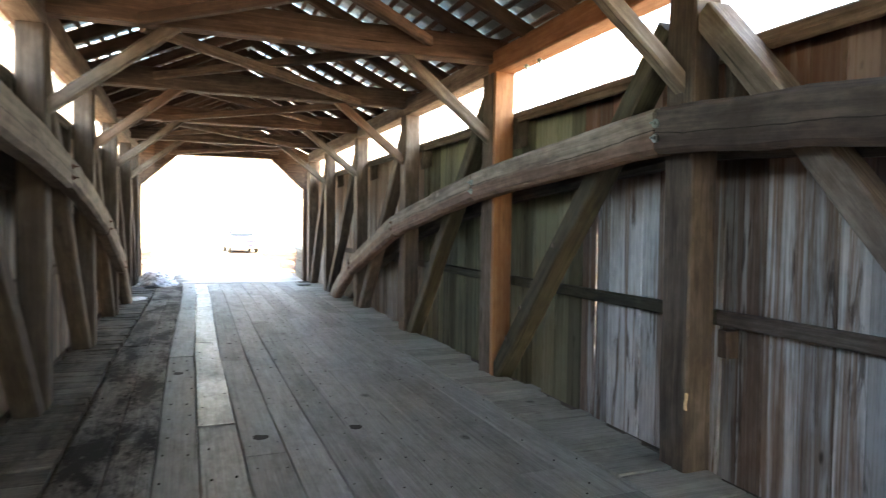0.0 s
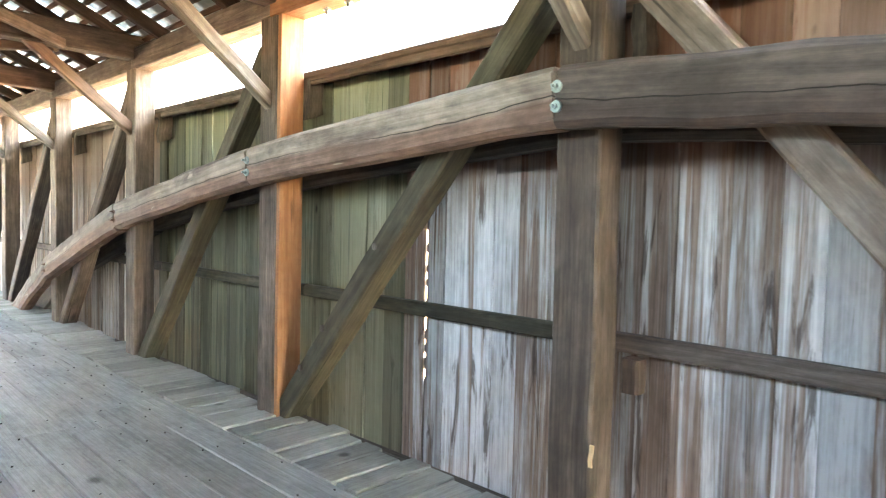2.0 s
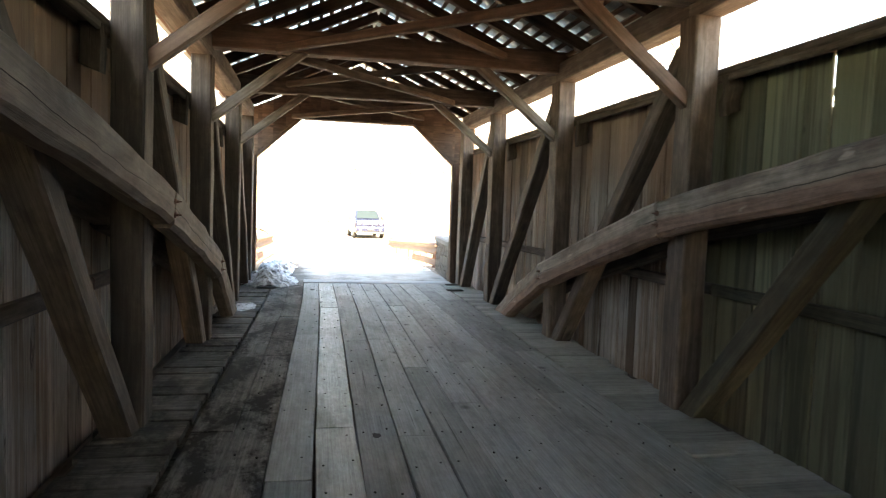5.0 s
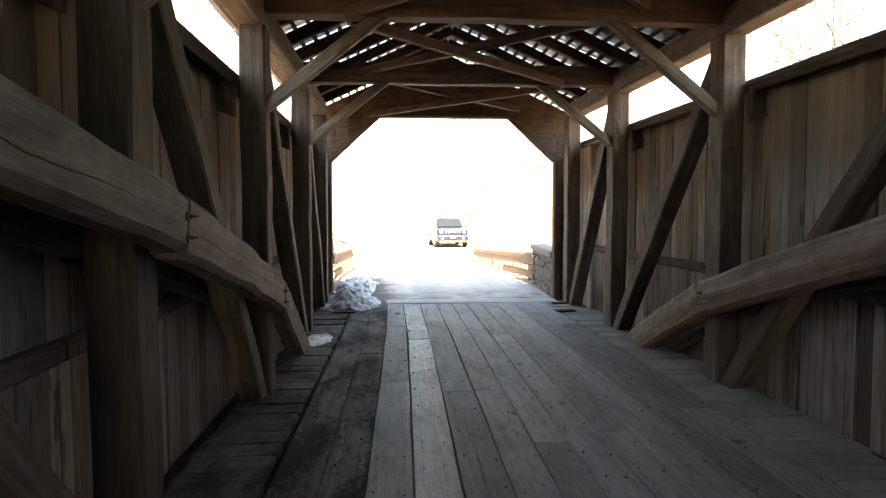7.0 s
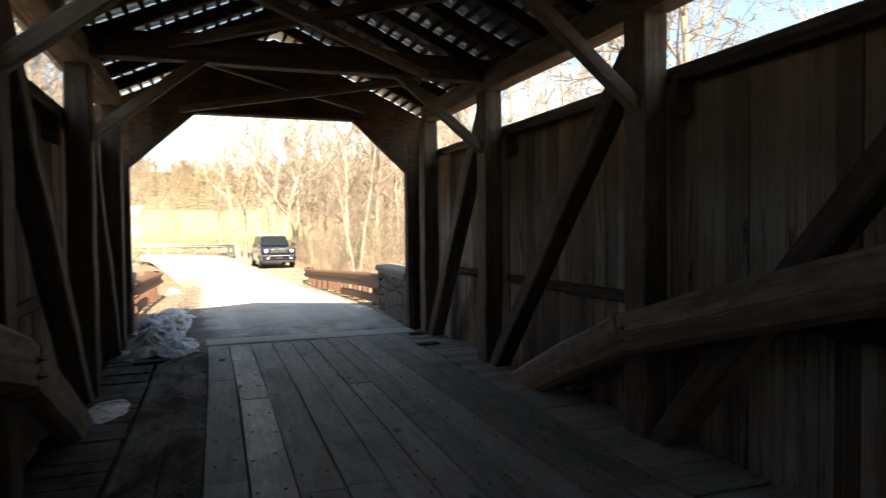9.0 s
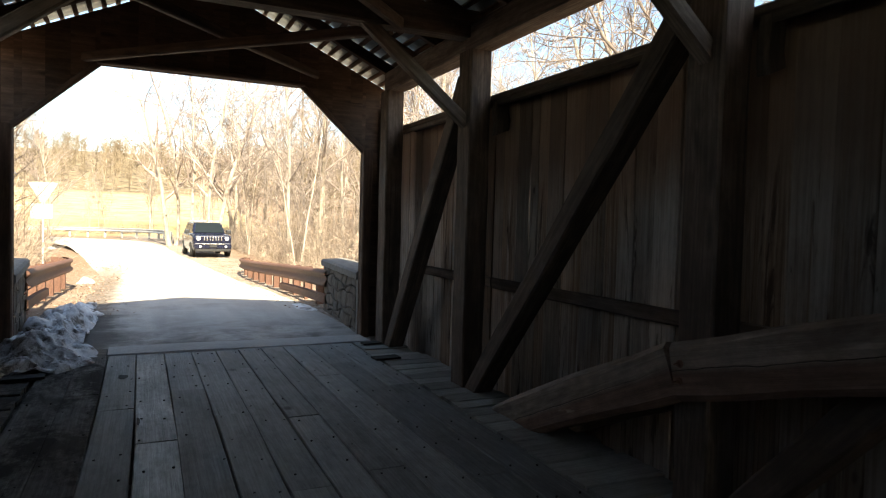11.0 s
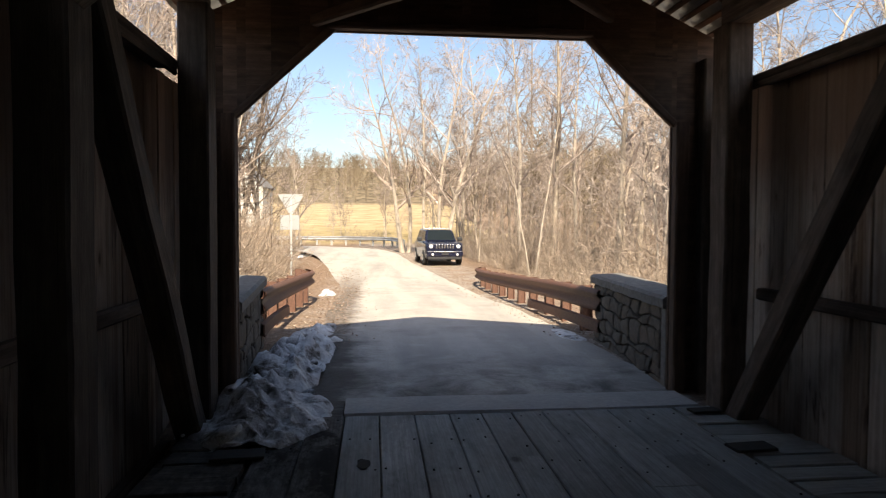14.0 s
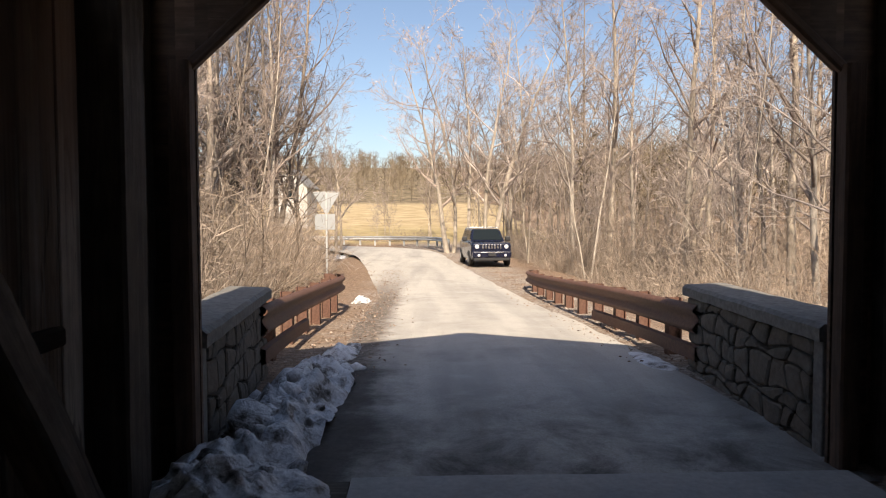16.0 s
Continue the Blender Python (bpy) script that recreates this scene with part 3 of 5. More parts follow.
def truss(side):
    nm = "right" if side > 0 else "left"
    top = root("truss_" + nm, "weathered timber arch truss of a covered bridge", "bridge truss", "structure")
    s = side
    xc = s * (X_IN + X_OUT) / 2
    for i, y in enumerate(POSTS):
        is_b = side > 0 and abs(y - POSTS[6]) < 0.1
        # left posts and braces carry their shade in the timber colour
        mat = M_TIMBER if s > 0 else M_TIMBER_SHADED
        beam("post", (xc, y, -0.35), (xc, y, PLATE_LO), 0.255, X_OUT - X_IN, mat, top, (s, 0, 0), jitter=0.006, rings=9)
        if is_b:
            beam("sister_post", (xc, y - 0.155, -0.1), (xc, y - 0.155, PLATE_LO), 0.05, X_OUT - X_IN - 0.005, M_ORANGE, top, (s, 0, 0), "fresh orange-brown sister plank", chamfer=0.006)
    # diagonal braces lean towards the middle of the span
    for a, b in zip(POSTS, POSTS[1:]):
        if b <= MID + 0.1:
            lo, hi = a, b
            sg = 1
        else:
            lo, hi = b, a
            sg = -1
        near = 0.07 if s > 0 and sg < 0 and hi < 4 else 0.0
        p0 = Vector((s * 2.15, lo + sg * 0.155 + near, -0.10))
        p1 = Vector((s * 2.15, hi - sg * 0.13 + near, 2.93))
        moss = side > 0 and 3.9 < b < 10
        beam("diagonal_brace", p0, p1, 0.19, 0.175, M_MOSSY_TIMBER if moss else (M_TIMBER_GREY if lo < MID and side > 0 else M_TIMBER if side > 0 else M_TIMBER_SHADED), top, (0, sg, 0.5), jitter=0.007, rings=8)
    # arch: a pair of leaves clasping the posts, straight beams from post to post
    for leaf, lx, drop in (("arch_beam", 1.945, 0.0), ("outer_arch_beam", 2.335, 0.02)):
        for sg in (-1, 1):
            knots = ARCH if s > 0 else ARCH_LEFT
            for j, ((d0, z0), (d1, z1)) in enumerate(zip(knots, knots[1:])):
                h = (0.30, 0.30, 0.325, 0.325)[j] if s > 0 else (0.30, 0.265, 0.30, 0.32)[j]
                last = j == len(knots) - 2
                out0, out1 = (SPLAY[j], SPLAY[j + 1]) if sg > 0 and leaf == "arch_beam" else (0.0, 0.0)
                p0 = Vector((s * (lx + out0), MID + 0.04 + sg * (d0 + 0.01), z0 - h / 2 - drop))
                p1 = Vector((s * (lx + out1), MID + 0.04 + sg * (d1 - 0.01), z1 - h / 2 - drop - (0.10 if last else 0.0)))
                # outer leaf coloured dark to paint the shade behind the inner arch
                mat = M_TIMBER_SHADED if leaf == "outer_arch_beam" else M_ARCH_DARK if sg < 0 else M_ARCH if s > 0 else M_ARCH_LEFT
                beam(leaf, p0, p1, 0.17, h, mat, top, (0, 0, 1), jitter=0.008, rings=9, chamfer=0.034, sag=0.016 if s > 0 else 0.032)
    for (d, z), out in zip((ARCH if s > 0 else ARCH_LEFT)[:4], SPLAY):
        for sg in ((1, -1) if d else (1,)):
            for dz in (-0.105, -0.20):
                bm = bmesh.new()
                m = Matrix.Translation((s * (1.858 + (out if sg > 0 else 0)), MID + sg * d + (0.02 if d < 8 else -0.03), z + dz)) @ Euler((0, radians(-90 * s), 0)).to_matrix().to_4x4()
                q = 0.78 if s > 0 and sg > 0 and d < 4 else 0.55
                lathe(bm, [(0.036 * q, -0.01), (0.040 * q, 0.004), (0.036 * q, 0.010), (0.018 * q, 0.010), (0.018 * q, 0.026), (0.009 * q, 0.027), (0.009 * q, 0.045)], 12, m)
                fresh = s > 0 and sg > 0 and d < 4
                part("bolt", bm, M_WASHER if fresh else M_RUST, top, "pale galvanised bolt and washer" if fresh else "dark rusty bolt head")
    # plates and chord in lengths that meet over the posts
    for a, b in zip(POSTS, POSTS[1:]):
        mid_run = a >= POSTS[5] - 0.1 and b <= POSTS[6] + 0.1
        beam("top_plate", (s * 2.15, a, 3.285), (s * 2.15, b - 0.004, 3.285), 0.235, 0.235, M_ORANGE if (mid_run and side > 0) else M_TIMBER_GREY, top, jitter=0.005)
    if s > 0:
        for y, z in ((5.375, 1.405), (5.961, 0.772), (6.237, 0.431)):
            bm = bmesh.new()
            lathe(bm, [(0.026, -0.03), (0.026, 0.001), (0.021, 0.005), (0.0, 0.006)], 10, Matrix.Translation((2.050, y, z)) @ Euler((0, radians(-90), 0)).to_matrix().to_4x4())
            part("peg", bm, M_TIMBER_GREY, top, "pale round peg end")
        chip = timber(0.11, 0.022, 0.012, M_CHIP, 5, 0.003, 4, 0.004, "splinter")
        place("splinter", chip, top, along((2.026, 3.668, 0.40), (2.030, 3.664, 0.51), (1, 0, 0)), "pale torn splinter on the post edge")
        beam("wedge_block", (2.30, 3.60, 0.74), (2.30, 3.60, 0.915), 0.10, 0.10, M_RAFTER, top, (1, 0, 0))
        for y in (6.12, 5.86):
            bm = bmesh.new()
            lathe(bm, [(0.012, -0.02), (0.012, 0.018), (0.030, 0.019), (0.032, 0.026), (0.018, 0.03), (0.010, 0.06)], 10, Matrix.Translation((2.17, y, 3.17)) @ Euler((radians(180), 0, 0)).to_matrix().to_4x4())
            part("bolt", bm, M_WASHER, top, "galvanised bolt under the plate")
    # filler beam added to block light between the deck ends and siding
    beam("bottom_filler", (s * 2.40, Y0 + 0.2, -0.25), (s * 2.40, Y1 - 0.2, -0.25), 0.10, 0.24, M_TIMBER, top, rings=12)
    beam("lower_chord", (s * 2.15, Y0 + 0.2, -0.27), (s * 2.15, Y1 - 0.2, -0.27), 0.22, 0.30, M_TIMBER, top, rings=12)
    return top


truss(1)
truss(-1)


# ---- siding on both sides ----
SLITS = (5.285, 8.52, 14.88)


def side_wall(side):
    nm = "right" if side > 0 else "left"
    top = root("wall_" + nm, "vertical weathered board siding under an open eaves slot", "wall", "structure")
    rng = random.Random(11 if side > 0 else 12)
    y = Y0 + 0.02
    meshes = {}
    lap = False
    while y < Y1 - 0.06:
        w = rng.choice((0.16, 0.19, 0.205, 0.225, 0.24, 0.27))
        if y + w > Y1 - 0.03:
            w = Y1 - 0.03 - y
        yc = y + w / 2
        if side > 0 and 5.52 < yc < 9.75:
            mat = M_SIDE_MOSS
        elif yc < 5.52 and side > 0:
            mat = M_SIDE_GREY
        else:
            # left boards take the copy with shade in its colour
            mat = M_SIDE_BROWN if side > 0 else M_SIDE_SHADED
        gap = 0.0
        if side > 0:
            for slit in SLITS:
                if y < slit < y + w + 0.10:
                    w = max(slit - y, 0.10)
                    yc = y + w / 2
                    gap = 0.034 if slit > 8 else 0.027
        key = (round(w, 3), mat.name, rng.randrange(3))
        if key not in meshes:
            meshes[key] = timber(3.02, w + 0.004, 0.025, mat, len(meshes), 0.0075, 4, 0.0010, "siding_board")
        x = side * (2.475 + rng.uniform(-0.003, 0.003) + (0.004 if lap else -0.004))
        lap = not lap
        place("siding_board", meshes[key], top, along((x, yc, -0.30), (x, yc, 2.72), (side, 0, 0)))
        y += w + gap
    for a, b in zip(POSTS, POSTS[1:]):
        x = side * 2.4205
        mossy = side > 0 and 4.5 < (a + b) / 2 < 10
        beam("nailer", (x, a + 0.01, 0.965), (x, b - 0.01, 0.965), 0.075, 0.10, M_MOSSY_TIMBER if mossy else M_TIMBER, top, jitter=0.003)
        beam("ledge_board", (side * 2.395, a + 0.005, 2.735), (side * 2.395, b - 0.005, 2.735), 0.25, 0.065, M_TIMBER_SHADED if side < 0 else M_RAFTER if (a + b) / 2 < 6 else M_TIMBER, top, jitter=0.003)
        beam("ledge_board", (side * 2.30, a + 0.005, 2.71), (side * 2.30, b - 0.005, 2.71), 0.035, 0.11, M_TIMBER_SHADED if side < 0 else M_RAFTER if (a + b) / 2 < 6 else M_TIMBER, top, jitter=0.003)


    for y in POSTS[1:-1]:
        beam("corbel", (side * 2.345, y - 0.165, 2.405), (side * 2.345, y - 0.165, 2.70), 0.08, 0.15, M_TIMBER if side > 0 else M_TIMBER_SHADED, top, (side, 0, 0), jitter=0.012, rings=4, skew0=0.06)


side_wall(1)
side_wall(-1)
cover = bpy.data.objects["wall_right"]
# battens added outside block light in the open joints but for a stretch each
for y, stretch in ((5.303, ((0.45, 0.52), (0.60, 0.64), (0.70, 0.735), (0.80, 0.93), (1.02, 1.12), (1.17, 1.22), (1.27, 1.36), (1.42, 1.52))), (8.542, ((2.34, 2.42), (2.47, 2.69))), (14.902, ((1.42, 1.50), (1.60, 1.66), (1.72, 1.84), (1.95, 2.02)))):
    z = -0.30
    for lo, hi in stretch + ((2.70, 2.71),):
        if lo - z > 0.01:
            beam("batten", (2.506, y, z), (2.506, y, lo), 0.28, 0.02, M_TIMBER_SHADED, cover, (1, 0, 0), jitter=0.001)
        z = hi


# ---- tie beams, knee braces and flat cross bracing under the roof ----
frame_top = root("roof_frame", "old timber tie beams with knee braces and cross bracing", "roof framing", "structure")
for i, y in enumerate(POSTS):
    if i in (0, len(POSTS) - 1):
        continue
    beam("tie_beam", (-2.3, y, 3.40), (2.3, y, 3.40), 0.20, 0.26, M_RAFTER if i % 2 == 0 else M_TIMBER, frame_top, jitter=0.008, rings=9)
    if 0 < i < len(POSTS) - 1:
        for s in (-1, 1):
            warm = i % 3 == 1
            beam("knee_brace", (s * 2.06, y, 2.49), (s * 1.02, y, 3.32), 0.10, 0.115, M_RAFTER if warm else M_TIMBER_GREY, frame_top, jitter=0.004)
ties = [Y0 + 0.12] + POSTS[1:-1] + [Y1 - 0.12]
for i, (a, b) in enumerate(zip(ties, ties[1:])):
    first = 1 if i % 2 else -1
    for s, z in ((first, 3.295), (-first, 3.415)):
        beam("cross_brace", (s * 1.32, a + 0.10, z), (-s * 1.32, b - 0.10, z), 0.085, 0.10, M_RAFTER if i % 2 else M_TIMBER, frame_top, jitter=0.004)

# ---- roof: rafters, laths and metal sheets ----
roof = root("roof", "gable roof of metal sheets on brown laths and rafters", "roof", "structure")
rafter_y = []
for a, b in zip(POSTS, POSTS[1:]):
    k = 4 if b - a > 2.7 else 3
    rafter_y += [a + (b - a) * j / k for j in range(k)]
rafter_y.append(POSTS[-1])
slope_len = math.hypot(2.32, (RIDGE - PLATE_HI) * 2.32 / 2.16)
pitch = math.atan2(RIDGE - PLATE_HI, 2.16)
rafter_mesh = [timber(slope_len, 0.085, 0.13, M_RAFTER, 400 + i, 0.01, 5, 0.005, "rafter") for i in range(4)]
for i, y in enumerate(rafter_y):
    for s in (-1, 1):
        base = Vector((s * 2.32, y, roof_z(2.32)))
        place("rafter", rafter_mesh[(i * 2 + (s > 0)) % 4], roof, along(base, (0, y, RIDGE), (0, 0, 1)))
up_n = {s: Vector((s * math.sin(pitch), 0, math.cos(pitch))) for s in (-1, 1)}
n_lath = 17
for s in (-1, 1):
    for i in range(n_lath):
        u = (i + 0.35) / n_lath
        p = Vector((s * 2.44 * (1 - u), 0, roof_z(2.44 * (1 - u)))) + up_n[s] * 0.081
        beam("lath", (p.x, Y0 - 0.15, p.z), (p.x, Y1 + 0.15, p.z), 0.05, 0.03, M_LATH, roof, tuple(up_n[s]), chamfer=0.004, rings=3, jitter=0.002)


def sheet_mesh(width):
    """One roof sheet with low ribs; X up the slope, Y along the ridge."""
    bm = bmesh.new()
    length = 2.46 / math.cos(pitch)
    n = max(4, int(width / 0.09) * 2)
    rows = []
    for x in (0, length):
        low, high = [], []
        for j in range(n + 1):
            y = width * j / n
            z = 0.004 if j % 4 in (1, 2) else 0.0
            low.append(bm.verts.new((x, y, z)))
            high.append(bm.verts.new((x, y, z + 0.003)))
        rows.append((low, high))
    for j in range(n):
        bm.faces.new((rows[0][0][j], rows[0][0][j + 1], rows[1][0][j + 1], rows[1][0][j]))
        bm.faces.new((rows[0][1][j], rows[1][1][j], rows[1][1][j + 1], rows[0][1][j + 1]))
    return mesh_of(bm, "roof_sheet", M_SHEET)


sheet_cache = {}
starts = [Y0 - 0.22] + [y + 0.05 for y in rafter_y] + [Y1 + 0.22]
for a, b in zip(starts, starts[1:]):
    lap = 0.0 if b > Y1 else 0.05
    w = round(b + lap - a, 3)
    if w not in sheet_cache:
        sheet_cache[w] = sheet_mesh(w)
    lift = Matrix.Rotation(math.atan2(0.024, w), 4, "X")
    for s in (-1, 1):
        # each sheet laps over the next and stands a little open there
        lo = Vector((s * 2.46, a, roof_z(2.46))) + up_n[s] * 0.099
        x = Vector((-s * math.cos(pitch), 0, math.sin(pitch)))
        y = Vector((0, 1, 0))
        m = Matrix.Translation(lo) @ Matrix((x, y, x.cross(y) * -s)).transposed().to_4x4()
        place("roof_sheet", sheet_cache[w], roof, m @ lift)
beam("ridge_cap", (0, Y0 - 0.22, RIDGE + 0.125), (0, Y1 + 0.22, RIDGE + 0.125), 0.30, 0.02, M_SHEET, roof)


# ---- portals ----
def portal(y, face, nm):
    top = root("portal_wall_" + nm, "boarded bridge portal with a cut-cornered opening", "portal wall", "structure")
    rng = random.Random(int(y * 10))
    x = -2.52
    while x < 2.5:
        w = min(rng.choice((0.18, 0.2, 0.22, 0.25)), 2.52 - x)
        cuts = sorted({x, x + w, *[c for c in (-2.02, -1.17, 0.0, 1.17, 2.02) if x < c < x + w]})
        for a, b in zip(cuts, cuts[1:]):
            mid = (a + b) / 2

            def low(q):
                q = abs(q)
                if abs(mid) > 2.02:
                    return -0.25
                if q <= 1.17:
                    return 3.265
                return 3.265 - (q - 1.17) / 0.85 * 0.785

            bm = bmesh.new()
            vs = []
            for yy in (y, y + 0.03 * face):
                for q, up in ((a, 0), (b, 0), (b, 1), (a, 1)):
                    z = roof_z(q) + 0.05 if up else low(q)
                    vs.append(bm.verts.new((q, yy, z)))
            for f in ((0, 1, 2, 3), (7, 6, 5, 4), (0, 4, 5, 1), (1, 5, 6, 2), (2, 6, 7, 3), (3, 7, 4, 0)):
                bm.faces.new([vs[i] for i in f])
            bmesh.ops.recalc_face_normals(bm, faces=bm.faces)
            part("portal_board", bm, M_RAFTER, top)
        x += w
    yi = y - 0.07 * face
    for s in (-1, 1):
        beam("jamb", (s * 2.085, yi, -0.1), (s * 2.085, yi, 2.50), 0.12, 0.13, M_RAFTER, top, (s, 0, 0))
        beam("corner_trim", (s * 2.07, yi + 0.03 * face, 2.46), (s * 1.15, yi + 0.03 * face, 3.31), 0.06, 0.07, M_RAFTER, top)
    beam("lintel", (-1.2, yi, 3.30), (1.2, yi, 3.30), 0.12, 0.06, M_RAFTER, top)
    for s in (-1, 1):
        beam("jamb_post", (s * 2.36, yi, -0.2), (s * 2.36, yi, 3.1), 0.13, 0.16, M_TIMBER, top, (s, 0, 0))


portal(Y1, 1, "front")
portal(Y0, -1, "back")

# ---- floor ----
floor = root("floor", "worn plank roadway of the covered bridge", "floor", "structure")
EDGES = [-1.66, -1.37, -1.10, -0.825, -0.545, -0.262, 0.0, 0.25, 0.505, 0.765, 1.06, 1.34, 1.625]
END_F = 17.70


def drift(y):
    return min(max((y - 11.4) * 0.018, -0.06), 0.06)


rng = random.Random(5)
for r, (a, b) in enumerate(zip(EDGES, EDGES[1:])):
    y = Y0 + 0.1
    mat = M_DECK_MUD if r < 2 else (M_DECK_POLISHED if r == 3 else M_DECK)
    while y < END_F - 0.01:
        ln = min(rng.uniform(2.2, 4.3), END_F - y)
        if END_F - y - ln < 1.0:
            ln = END_F - y
        z = -0.026 + rng.uniform(-0.004, 0.004)
        beam("floor_plank", ((a + b) / 2 + drift(y), y + 0.003, z), ((a + b) / 2 + drift(y + ln), y + ln - 0.003, z), b - a - rng.uniform(0.003, 0.011), 0.05, mat, floor, chamfer=0.007, rings=5, jitter=0.0025)
        y += ln
widths = (0.205, 0.225, 0.245, 0.19)
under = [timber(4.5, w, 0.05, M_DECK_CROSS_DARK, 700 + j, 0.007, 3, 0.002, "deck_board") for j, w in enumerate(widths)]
y = Y0 + 0.05
while y < 17.75:
    j = rng.randrange(4)
    place("deck_board", under[j], floor, along((-2.25, y + widths[j] / 2, -0.085), (2.25, y + widths[j] / 2, -0.085)))
    y += widths[j] + 0.004
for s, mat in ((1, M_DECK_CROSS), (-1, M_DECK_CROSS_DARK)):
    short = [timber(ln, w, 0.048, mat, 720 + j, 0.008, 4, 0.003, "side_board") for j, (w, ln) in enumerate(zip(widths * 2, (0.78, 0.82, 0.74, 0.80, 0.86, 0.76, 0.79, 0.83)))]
    y = Y0 + 0.05
    while y < 17.6 if s > 0 else y < 17.75:
        j = rng.randrange(8)
        w = short[j].vertices[2].co.y - short[j].vertices[7].co.y
        x0 = (1.64 + rng.uniform(-0.006, 0.03) if s > 0 else -1.70 + rng.uniform(-0.012, 0.006)) + drift(y)
        z = -0.034 + rng.uniform(-0.009, 0.008)
        ln = 0.60 if s > 0 else 0.54
        m = along((x0, y + w / 2 + rng.uniform(-0.004, 0.004), z), (x0 + s * 0.8, y + w / 2 + rng.uniform(-0.006, 0.006), z + rng.uniform(-0.010, 0.006)))
        ob = place("side_board", short[j], floor, m @ Matrix.Diagonal((ln / 0.80, 1, 1, 1)))
        y += w + rng.uniform(0.006, 0.018)
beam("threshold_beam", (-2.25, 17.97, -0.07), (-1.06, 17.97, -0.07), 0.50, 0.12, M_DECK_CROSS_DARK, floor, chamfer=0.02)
beam("threshold_beam", (-1.05, 17.97, -0.055), (1.95, 17.97, -0.055), 0.50, 0.13, M_ASPHALT_CONC, floor, chamfer=0.02)
bm = bmesh.new()
add_box(bm, -2.45, 2.45, 17.75, 18.55, -0.6, -0.125)
part("abutment_seat", bm, M_CONCRETE, floor)

# nail heads along the floor planks
bm = bmesh.new()
for r, (a, b) in enumerate(zip(EDGES, EDGES[1:])):
    y = 1.0 + rng.uniform(0, 0.3)
    while y < END_F - 0.1:
        for xx in (a + 0.055, b - 0.055):
            if rng.random() < 0.75:
                px, py = xx + drift(y) + rng.uniform(-0.025, 0.025), y + rng.uniform(-0.07, 0.07)
                ring = [bm.verts.new((px + 0.0075 * math.cos(q), py + 0.0075 * math.sin(q), 0.005)) for q in (0, 1.05, 2.09, 3.14, 4.19, 5.24)]
                base = [bm.verts.new((v.co.x * 1.0, v.co.y, -0.01)) for v in ring]
                bm.faces.new(ring)
                for q in range(6):
                    bm.faces.new((base[q], base[(q + 1) % 6], ring[(q + 1) % 6], ring[q]))
        y += rng.uniform(0.4, 0.62)
nails = part("nail_heads", bm, M_HOLE, floor)
nails["kind"] = "stuff"

# flat dark discs for knots and the painted dark of hollows in the planks
for px, py, a, b in ((-0.875, 16.65, 0.045, 0.09), (-0.742, 15.15, 0.012, 0.10), (-1.04, 7.54, 0.05, 0.07), (0.25, 5.24, 0.05, 0.06), (-0.46, 5.23, 0.06, 0.06), (-0.45, 9.1, 0.03, 0.05)):
    bm = bmesh.new()
    ring = [bm.verts.new((px + a * math.cos(q * 0.628) * (1 + 0.2 * math.sin(q * 2.3)), py + b * math.sin(q * 0.628) * (1 + 0.2 * math.cos(q * 1.7)), 0.0055)) for q in range(10)]
    mid = bm.verts.new((px, py, 0.0065))
    for q in range(10):
        bm.faces.new((ring[q], ring[(q + 1) % 10], mid))
    part("hollow", bm, M_HOLE, floor, "flat dark disc for a knot hollow")

# flat dark plates paint in the gaps where deck boards are missing
for px, py, w, l in ((1.78, 16.68, 0.16, 0.30), (1.90, 17.55, 0.12, 0.24), (-1.70, 16.86, 0.17, 0.34)):
    ob = new("cover_board", timber(l, w, 0.02, M_HOLE, 91, 0.004, 3, 0.001, "cover_board"))
    ob.matrix_basis = pose(px - l / 2, py, 0.012, 0, 0, 4)
    tagged(ob, "small dark plate standing in for a gap in the deck", "board")


# ---- ground ----
def smooth(a, b, v):
    t = min(max((v - a) / (b - a), 0), 1)
    return t * t * (3 - 2 * t)


def road_level(y):
    return -0.075 - 0.29 * smooth(20, 33, y)


def ground_z(x, y):
    z = road_level(y)
    if y > 72:
        z += min(y - 72, 100) * 0.066
    if y > 172:
        z += min(y - 172, 200) * 0.128
    creek = smooth(17.6, 14.5, y) * smooth(Y0 + 0.9, Y0 + 4.0, y)
    z -= 3.2 * creek
    side = abs(x - 0.4)
    if y > 17.6:
        z -= 0.55 * smooth(3.2, 7.0, side) * smooth(75, 45, y)
        z -= 1.2 * smooth(4.0, 12.0, side) * smooth(30, 18, y)
    if x > 14:
        z += min(x - 14, 120) * 0.055 * smooth(14, 40, y)
    z += smooth(2.6, 6.0, side) * 0.14 * noise.noise(Vector((x * 0.35, y * 0.35, 0))) + 1.2 * smooth(20, 90, side) * noise.noise(Vector((x * 0.02, y * 0.02, 3.0)))
    return z


def spread(lo, hi, fine_lo, fine_hi, step, grow):
    v = [fine_lo]
    while v[-1] < fine_hi:
        v.append(v[-1] + step)
    d = step
    while v[-1] < hi:
        d *= grow
        v.append(min(v[-1] + d, hi))
    d = step
    while v[0] > lo:
        d *= grow
        v.insert(0, max(v[0] - d, lo))
    return v


gx = spread(-900, 900, -9, 13, 0.6, 1.13)
gy = spread(-500, 1500, 13, 46, 0.7, 1.07)
verts = [(x, y, ground_z(x, y)) for y in gy for x in gx]
nx = len(gx)
faces = [(j * nx + i, j * nx + i + 1, (j + 1) * nx + i + 1, (j + 1) * nx + i) for j in range(len(gy) - 1) for i in range(nx - 1)]
me = bpy.data.meshes.new("ground")
me.from_pydata(verts, [], faces)
me.materials.append(M_GROUND)
for p in me.polygons:
    p.use_smooth = True
